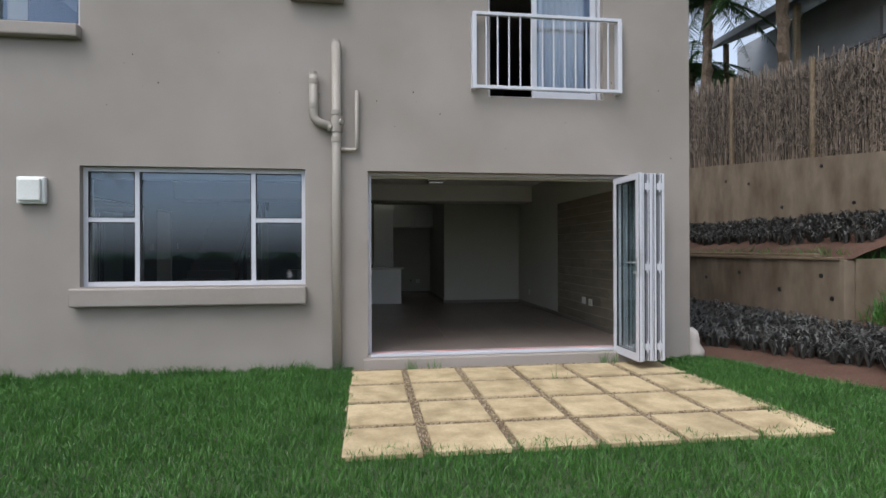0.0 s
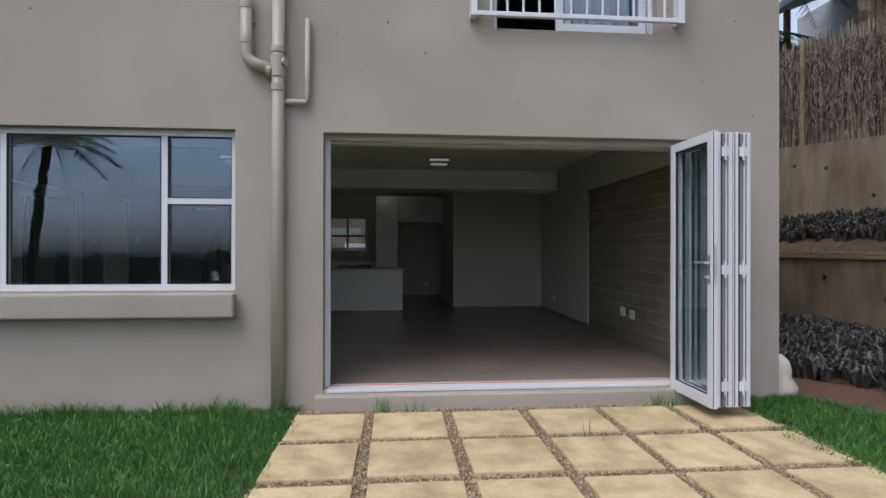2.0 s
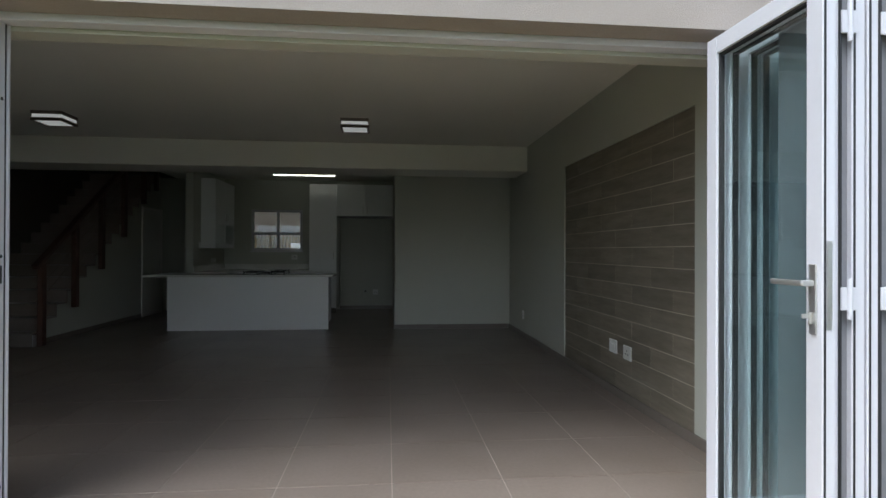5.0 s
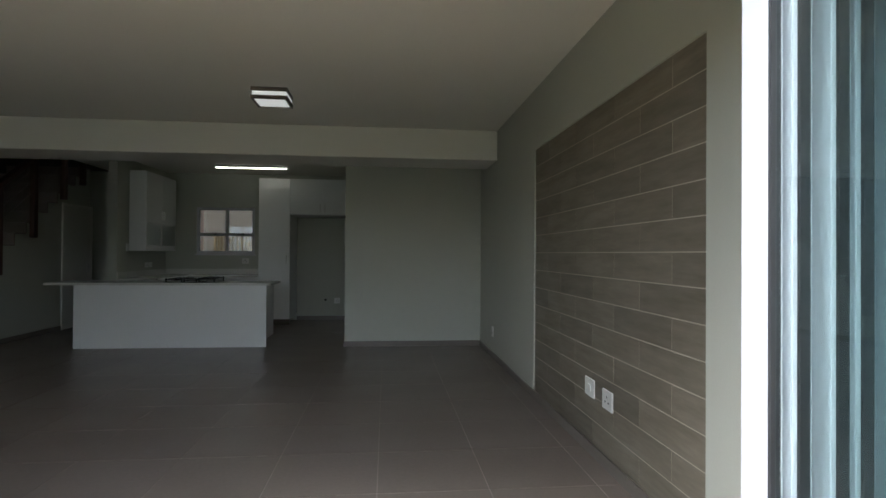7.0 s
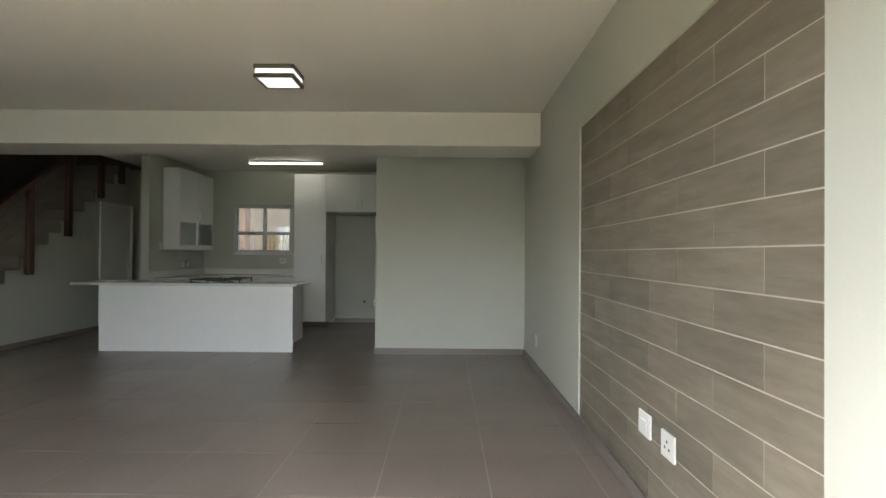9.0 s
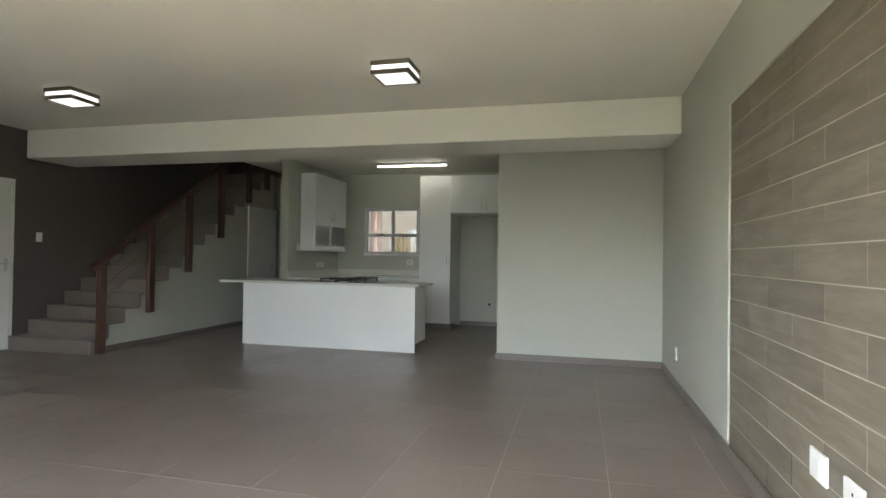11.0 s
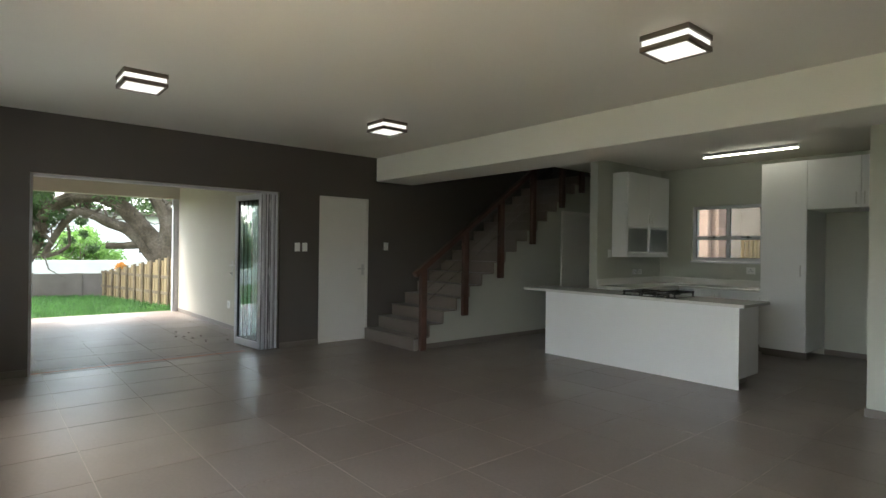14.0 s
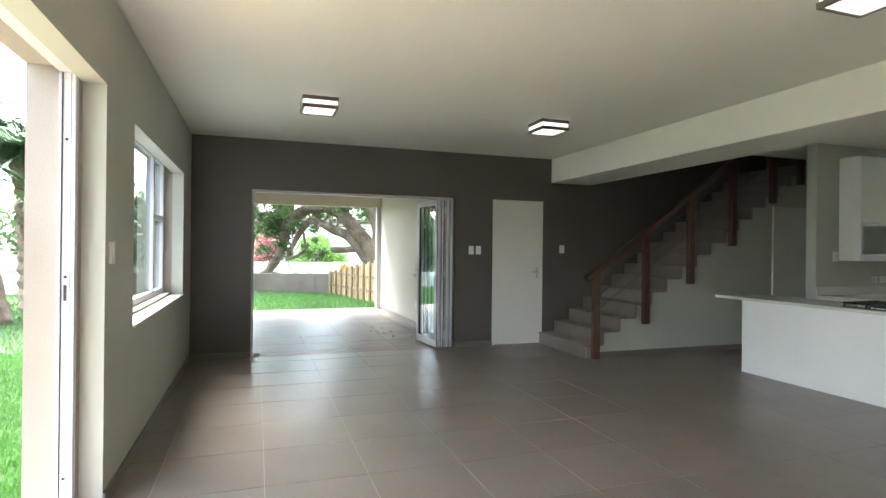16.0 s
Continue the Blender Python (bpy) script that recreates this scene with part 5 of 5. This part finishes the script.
for k in range(2):
    base_unit(-1.06 + 0.61 * k, -0.455 + 0.61 * k, 16.0, YB - 0.005, "x", "white base cabinet under the kitchen window")
single("side_worktop", box(B(), -1.6695, -1.07, 14.70, YB - 0.001, 0.8255, 0.855, 0.003), M_STONE, "pale stone worktop along the kitchen side wall", "worktop")
single("back_worktop", box(B(), -1.069, 0.17, 15.95, YB - 0.001, 0.8255, 0.855, 0.003), M_STONE, "pale stone worktop under the kitchen window", "worktop")
single("side_upstand", box(B(), -1.6695, -1.65, 14.70, YB - 0.022, 0.8555, 0.955, 0.002), M_STONE, "pale stone upstand on the side wall", "upstand")
single("back_upstand", box(B(), -1.6695, 0.17, YB - 0.021, YB - 0.001, 0.8555, 0.955, 0.002), M_STONE, "pale stone upstand on the back wall", "upstand")

# ---- stair ----
RISE, GOING, N, Y0 = 0.1685, 0.2467, 16, 12.165
stair = thing("staircase", (-3.4, Y0, 0), "tiled staircase along the dark wall with timber posts", "staircase")
for i in range(N):
    y = Y0 + GOING * i
    z = RISE * (i + 1)
    part("riser", box(B(), XL + 0.003, -2.765, y, y + 0.02, z - RISE, z - 0.0155), M_TREAD, stair)
    part("tread", box(B(), XL + 0.003, -2.755, y - 0.012, y + GOING - 0.001, z - 0.015, z, 0.003), M_TREAD, stair)
part("corner_trim", box(B(), -2.764, -2.755, Y0 - 0.006, Y0 + 0.05, 0.0, RISE - 0.0155), M_STEEL, stair, "metal corner trim")
sw = B()
profile = [(Y0 + 0.021, 0.0)]
for i in range(N):
    profile += [(Y0 + GOING * i + 0.021, RISE * (i + 1) - 0.0155), (Y0 + GOING * (i + 1) + 0.021, RISE * (i + 1) - 0.0155)]
profile += [(Y0 + GOING * N + 0.021, 0.0)]
near_side = [sw.verts.new((-2.79, y, z)) for y, z in profile]
far_side = [sw.verts.new((XL + 0.003, y, z)) for y, z in profile]
sw.faces.new(near_side)
sw.faces.new(far_side[::-1])
for k in range(len(profile)):
    j = (k + 1) % len(profile)
    sw.faces.new((near_side[k], far_side[k], far_side[j], near_side[j]))
bmesh.ops.recalc_face_normals(sw, faces=sw.faces[:])
structure("wall_stair_side", sw, M_WALL, "pale painted masonry side of the staircase", "wall")
POSTS = ((12.27, 0.0, 1.10), (13.03, 0.42, 1.62), (13.755, 0.935, 2.12), (14.485, 1.455, 2.63), (15.225, 2.08, 3.12), (15.77, 2.375, 3.5))
for y, z0, z1 in POSTS:
    b = B()
    box(b, -2.7535, -2.685, y - 0.048, y + 0.048, z0, z1, 0.010)
    part("post", b, M_TIMBER, stair, "dark-stained timber post")
def sloped(bm, y0, z0, y1, z1, x, w, h):
    d = Vector((0, y1 - y0, z1 - z0))
    m = Matrix.Translation((x, (y0 + y1) / 2, (z0 + z1) / 2)) @ Matrix.Rotation(math.atan2(d.z, d.y), 4, "X") @ Matrix.Diagonal((w, d.length, h, 1))
    r = bmesh.ops.create_cube(bm, size=1.0, matrix=m)
    bmesh.ops.bevel(bm, geom=list({e for v in r["verts"] for e in v.link_edges}), offset=0.008, segments=2, affect="EDGES", profile=0.5)
    return bm
part("handrail", sloped(B(), 12.13, 1.01, 16.05, 1.01 + 3.92 * 0.69, -2.72, 0.085, 0.065), M_TIMBER, stair, "dark-stained timber handrail")
for k in range(3):
    dz = -0.16 - 0.17 * k
    b = B()
    rod(b, (-2.72, 12.27, 1.107 + dz), (-2.72, 15.80, 1.107 + 0.69 * 3.53 + dz), 0.004, seg=8)
    part("wire_rail", b, M_LAMPF, stair, "thin steel wire rail")
usd = thing("under_stair_door", (-2.78, 15.76, 0), "cream flush door of the cupboard under the stair", "door")
part("door_leaf", box(B(), -2.7895, -2.776, 15.34, 16.15, 0.005, 2.0, 0.003), M_DOORP, usd)
b = B()
box(b, -2.7895, -2.765, 15.30, 15.338, 0.0, 2.04, 0.002)
box(b, -2.7895, -2.765, 16.152, 16.19, 0.0, 2.04, 0.002)
box(b, -2.7895, -2.766, 15.338, 16.152, 2.002, 2.04, 0.002)
part("frame", b, M_DOORP, usd)
b = B()
box(b, -2.776, -2.77, 16.06, 16.09, 0.90, 1.05, 0.002)
box(b, -2.77, -2.735, 16.07, 16.082, 0.985, 1.0)
box(b, -2.745, -2.735, 15.97, 16.082, 0.983, 1.002, 0.003)
part("handle", b, M_STEEL, usd, "steel lever handle")

# ---- flush door in the dark wall ----
d1 = thing("door_1", (XL, 11.78, 0), "closed white flush door in the dark wall", "door", kind="structure")
part("door_leaf", box(B(), XL - 0.045, XL - 0.008, 11.43, 12.168, 0.008, 2.058, 0.003), M_DOORP, d1)
b = B()
box(b, XL - 0.1, XL + 0.006, 11.396, 11.428, 0.0, 2.092)
box(b, XL - 0.1, XL + 0.006, 12.17, 12.202, 0.0, 2.092)
box(b, XL - 0.1, XL + 0.006, 11.428, 12.17, 2.06, 2.092)
part("door_frame", b, M_DOORP, d1)
b = B()
box(b, XL - 0.0078, XL + 0.002, 12.095, 12.135, 0.96, 1.12, 0.003)
box(b, XL + 0.002, XL + 0.05, 12.108, 12.122, 1.045, 1.06)
box(b, XL + 0.04, XL + 0.052, 12.0, 12.122, 1.043, 1.062, 0.004)
part("door_handle", b, M_STEEL, d1, "steel lever handle on a plate")
single("store_room_wall", box(B(), -5.2, -4.95, 11.1, 13.0, -0.1, 2.55), M_CREAM, "cream wall behind the flush door", "wall")

# ---- switches and sockets ----
def wall_plate(name, axis, u, n, z, w, h, out, label, category, kind_="switch"):
    o = thing(name, (u, n, z) if axis == "x" else (n, u, z), label, category)
    part("plate", pbox(B(), axis, u - w / 2, u + w / 2, n, n + out * 0.012, z - h / 2, z + h / 2, 0.003), M_SOCKET, o)
    b = B()
    if kind_ == "switch":
        pbox(b, axis, u - w * 0.2, u + w * 0.2, n + out * 0.0121, n + out * 0.017, z - h * 0.2, z + h * 0.2, 0.002)
        part("rocker", b, M_SOCKET, o)
    else:
        for du, dz in ((-0.17, -0.1), (0.17, -0.1), (0, 0.15)):
            pbox(b, axis, u + w * du - 0.006, u + w * du + 0.006, n + out * 0.0121, n + out * 0.0128, z + h * dz - 0.006, z + h * dz + 0.006)
        part("pin_hole", b, M_RUBBER, o, "dark socket holes")
    return o
wall_plate("wall_socket", "x", -6.13, 10.8995, 0.40, 0.12, 0.12, -1, "white wall socket on the cream verandah wall", "socket", "socket")
wall_plate("light_switch", "y", 11.065, XL + 0.0005, 1.363, 0.075, 0.12, 1, "white light switch plate on the dark wall", "switch")
wall_plate("light_switch", "y", 11.175, XL + 0.0005, 1.363, 0.075, 0.12, 1, "white light switch plate on the dark wall", "switch")
wall_plate("light_switch", "y", 12.525, XL + 0.0005, 1.39, 0.08, 0.12, 1, "white light switch beside the staircase", "switch")
wall_plate("light_switch", "x", -0.17, YI + 0.0005, 1.33, 0.08, 0.12, 1, "white light switch between door and window", "switch")
wall_plate("light_switch", "y", 15.02, -1.6695, 1.33, 0.08, 0.12, 1, "white light switch beside the wall cabinet", "switch")
wall_plate("power_socket", "y", 15.72, -1.6695, 1.04, 0.12, 0.08, 1, "white socket over the side worktop", "socket", "socket")
wall_plate("power_socket", "y", 15.88, -1.6695, 1.04, 0.12, 0.08, 1, "white socket over the side worktop", "socket", "socket")
wall_plate("power_socket", "x", -0.24, YB - 0.0005, 1.10, 0.12, 0.10, -1, "white socket under the kitchen window", "socket", "socket")
wall_plate("power_socket", "y", 12.53, XR - 0.0005, 0.32, 0.08, 0.12, -1, "white socket low on the side wall", "socket", "socket")
wall_plate("power_socket", "y", 9.344, XR + 0.008, 0.415, 0.15, 0.115, -1, "white blank plate on the tiled panel", "socket", "switch")
wall_plate("power_socket", "y", 9.06, XR + 0.008, 0.405, 0.14, 0.115, -1, "white double socket on the tiled panel", "socket", "socket")
wall_plate("power_socket", "x", 1.46, YB - 0.0005, 0.36, 0.11, 0.11, -1, "white socket in the refrigerator recess", "socket", "socket")
tap = thing("water_valve", (1.25, YB, 0.38), "small dark water valve in the refrigerator recess", "valve")
part("pipe", rod(B(), (1.25, YB - 0.0005, 0.38), (1.25, YB - 0.05, 0.38), 0.012, seg=12), M_STEEL, tap)
part("knob", rod(B(), (1.25, YB - 0.05, 0.38), (1.25, YB - 0.07, 0.38), 0.022, seg=12), M_BLACK, tap)

# ---- kitchen window ----
kw = window("window_3", -1.13, -0.075, YB + 0.03, YB + 0.09, 1.235, 2.10, [-0.585], [1.595, 1.595], "white aluminium kitchen window of four panes", 0.05)
for x in (-0.80, -0.30):
    st = B()
    box(st, x - 0.09, x + 0.06, YB + 0.005, YB + 0.02, 1.595, 1.61)
    box(st, x - 0.01, x + 0.02, YB + 0.01, YB + 0.03, 1.585, 1.635)
    part("window_stay", st, M_BLACK, kw, "black window stay")
structure("kitchen_sill", box(B(), -1.15, -0.055, YB - 0.03, YB + 0.03, 1.205, 1.2295, 0.004), M_ALU, "white kitchen window sill", "sill")
M_PINK = material("pinkish_neighbour_render", (0.40, 0.27, 0.215), 0.85, fine=0.05, coarse=0.06, bump=0.15)
nb = thing("neighbour_house", (-3, 20.6, GROUND), "pink rendered neighbour wall with a drain pipe", "house")
part("wall", box(B(), -6.5, -2.35, 20.4, 20.8, GROUND - 0.2, 4.5), M_PINK, nb)
part("downpipe", rod(B(), (-2.55, 20.33, GROUND), (-2.55, 20.33, 4.4), 0.05, seg=12), M_PINK, nb)
part("upper_wall", box(B(), -3.5, 6.0, 23.0, 23.4, GROUND - 0.2, 6.5), M_GWALL, nb)
pf = thing("pole_fence", (-1, 21.5, GROUND), "pale pole fence outside the kitchen window", "fence")
for k in range(36):
    part("pole", rod(B(), (-2.3 + 0.1 * k, 21.6, GROUND - 0.1), (-2.3 + 0.1 * k, 21.6, 1.75 + 0.05 * math.sin(k * 2.1)), 0.042, seg=8), M_FENCE, pf)
single("outdoor_unit", box(B(), -1.05, -0.35, 20.8, 21.15, GROUND - 0.1, 1.45, 0.02), M_WHITE, "white outdoor cabinet behind the kitchen", "cabinet")

# ---- lamps ----
def ceiling_lamp(x, y):
    lamp = thing("ceiling_lamp", (x, y, ZC), "square bronze ceiling lamp with lit opal glass", "ceiling lamp", "square ceiling lamps")
    s = 0.158
    for z0, z1 in ((ZC - 0.035, ZC - 0.001), (ZC - 0.105, ZC - 0.073)):
        f = B()
        box(f, x - s, x + s, y - s, y - s + 0.022, z0, z1)
        box(f, x - s, x + s, y + s - 0.022, y + s, z0, z1)
        box(f, x - s, x - s + 0.022, y - s + 0.022, y + s - 0.022, z0, z1)
        box(f, x + s - 0.022, x + s, y - s + 0.022, y + s - 0.022, z0, z1)
        part("frame", f, M_LAMPF, lamp, "bronze metal frame")
    part("diffuser", box(B(), x - s + 0.01, x + s - 0.01, y - s + 0.01, y + s - 0.01, ZC - 0.0729, ZC - 0.0351), M_GLOW, lamp, "lit opal glass side band")
    part("bottom_glass", box(B(), x - s + 0.0225, x + s - 0.0225, y - s + 0.0225, y + s - 0.0225, ZC - 0.10, ZC - 0.074), M_GLOW, lamp, "lit opal glass bottom")
for x, y in ((1.34, 11.06), (-1.92, 11.11), (-1.90, 8.72)):
    ceiling_lamp(x, y)
tl = thing("tube_lamp", (0.12, 15.48, ZC), "slim lit tube lamp on the kitchen ceiling", "ceiling lamp")
part("tube", rod(B(), (-0.461, 15.442, 2.68), (0.701, 15.442, 2.68), 0.009, seg=14), M_TUBE, tl, "lit white tube")
part("base", box(B(), -0.47, 0.71, 15.418, 15.466, 2.6915, ZC - 0.0005, 0.004), M_ALU, tl)
for x in (-0.466, 0.706):
    part("lamp_holder", box(B(), x - 0.008, x + 0.008, 15.432, 15.452, 2.669, 2.691, 0.002), M_ALU, tl)

# ---- skirting ----
sk = B()
box(sk, XR - 0.012, XR, YI, 13.443, 0.0, 0.072)
structure("skirting_right", sk, M_SKIRT, "taupe tile skirting along the side wall", "baseboard")
structure("skirting_block", box(B(), 1.818, XR - 0.0125, 13.443, 13.455, 0.0, 0.072), M_SKIRT, "taupe tile skirting on the block wall", "baseboard")
structure("skirting_recess", box(B(), 0.71, 1.818, YB - 0.012, YB, 0.0, 0.072), M_SKIRT, "taupe tile skirting in the recess", "baseboard")
structure("skirting_recess_side", box(B(), 1.818, 1.83, 13.455, YB - 0.0125, 0.0, 0.072), M_SKIRT, "taupe tile skirting on the recess side", "baseboard")
structure("skirting_front", cut_wall(B(), "x", XL + 0.013, XR - 0.013, YI, YI + 0.012, 0.0, 0.072, [(-0.05, 3.53, -0.01, 0.2)]), M_SKIRT, "taupe tile skirting along the front wall", "baseboard")
structure("skirting_left", cut_wall(B(), "y", YI, 12.15, XL, XL + 0.012, 0.0, 0.072, [(8.13, 10.815, -0.01, 0.2), (11.395, 12.203, -0.01, 0.2)]), M_SKIRT, "taupe tile skirting along the dark wall", "baseboard")
structure("skirting_stair", box(B(), -2.79, -2.778, 12.36, 15.295, 0.0, 0.072), M_SKIRT, "taupe tile skirting under the staircase", "baseboard")
structure("skirting_verandah", box(B(), -9.15, -4.22, 10.888, 10.8995, 0.0, 0.072), M_SKIRT, "taupe tile skirting of the verandah wall", "baseboard")

# ---- pavers ----
for i in range(6):
    for j in range(4):
        x0 = -0.19 + 0.653 * i + random.uniform(-0.008, 0.008)
        y1 = 6.86 - 0.70 * j + random.uniform(-0.008, 0.008)
        single("paver", box(B(), x0, x0 + 0.57, y1 - 0.60, y1, GROUND - 0.03, GROUND + 0.012 + random.uniform(-0.003, 0.003), 0.008), M_PAVER, "yellow sandstone paving slab set in gravel", "paver", "terrace pavers")
# ---- wall and floor tiles ----
panel = thing("tile_panel", (XR + 0.02, 9.4, 0), "wood-look plank tile panel set into the side wall", "tile panel")
part("grout_bed", box(B(), XR + 0.0125, 4.0, 8.061, 10.684, 0.0, 2.189), M_PGROUT, panel)
cache = {}


def tile_mesh(name, sx, sy, sz, mat, bevel=0.0015):
    key = (name, round(sx, 3), round(sy, 3), round(sz, 3))
    if key not in cache:
        bm = box(B(), -sx / 2, sx / 2, -sy / 2, sy / 2, -sz / 2, sz / 2)
        me = bpy.data.meshes.new(name)
        bm.to_mesh(me)
        bm.free()
        me.materials.append(mat)
        cache[key] = me
    return cache[key]


def piece(name, me, at, parent):
    ob = new(name, me)
    ob.location = at
    ob.parent = parent
    if parent.type == "EMPTY":
        ob.matrix_parent_inverse = Matrix.Translation(parent.location).inverted()
    return ob


PITCH, LEN, J = 0.152, 0.65, 0.0055
for r in range(15):
    z1 = 2.189 - PITCH * r
    cuts = [8.061]
    y = 8.676 if r % 2 else 8.35
    while y < 10.68:
        cuts.append(y)
        y += LEN
    cuts.append(10.684)
    for a, b in zip(cuts[:-1], cuts[1:]):
        if b - a > 0.03:
            piece("tile", tile_mesh("tile", 0.012, b - a - J, min(PITCH, z1) - J, M_PLANK), (XR + 0.017 + random.uniform(-0.0005, 0.0005), (a + b) / 2, z1 - min(PITCH, z1) / 2), panel)

tiles_floor = thing("floor", (0, 11, 0), "taupe porcelain tiled floor with pale grout", "floor", kind="structure")
T, G = 0.6, 0.0055


def lay(x0, x1, y0, y1, parent, keep, mat=M_TILE, name="floor_tile"):
    xs = [x0] + [1.743 + T * k for k in range(-30, 8) if x0 + 0.02 < 1.743 + T * k < x1 - 0.02] + [x1]
    ys = [y0] + [9.448 + T * k for k in range(-8, 14) if y0 + 0.02 < 9.448 + T * k < y1 - 0.02] + [y1]
    for a, b in zip(xs[:-1], xs[1:]):
        for c, d in zip(ys[:-1], ys[1:]):
            if keep((a + b) / 2, (c + d) / 2):
                piece("tile", tile_mesh(name, b - a - G, d - c - G, 0.008, mat), ((a + b) / 2, (c + d) / 2, -0.0045 + random.uniform(-0.0004, 0.0004)), parent)


lay(XL, XR, 7.327, YB, tiles_floor, lambda x, y: not (x > 1.9 and y > 13.45) and not (x < -2.9 and y > 12.4))
verandah_floor = thing("verandah_floor", (-6.5, 9, 0), "taupe porcelain tiled verandah floor", "floor", kind="structure")
lay(-9.35, XL, YF, 10.9, verandah_floor, lambda x, y: x < XL - 0.2 or 8.0 < y < 10.8, M_VTILE, "verandah_tile")
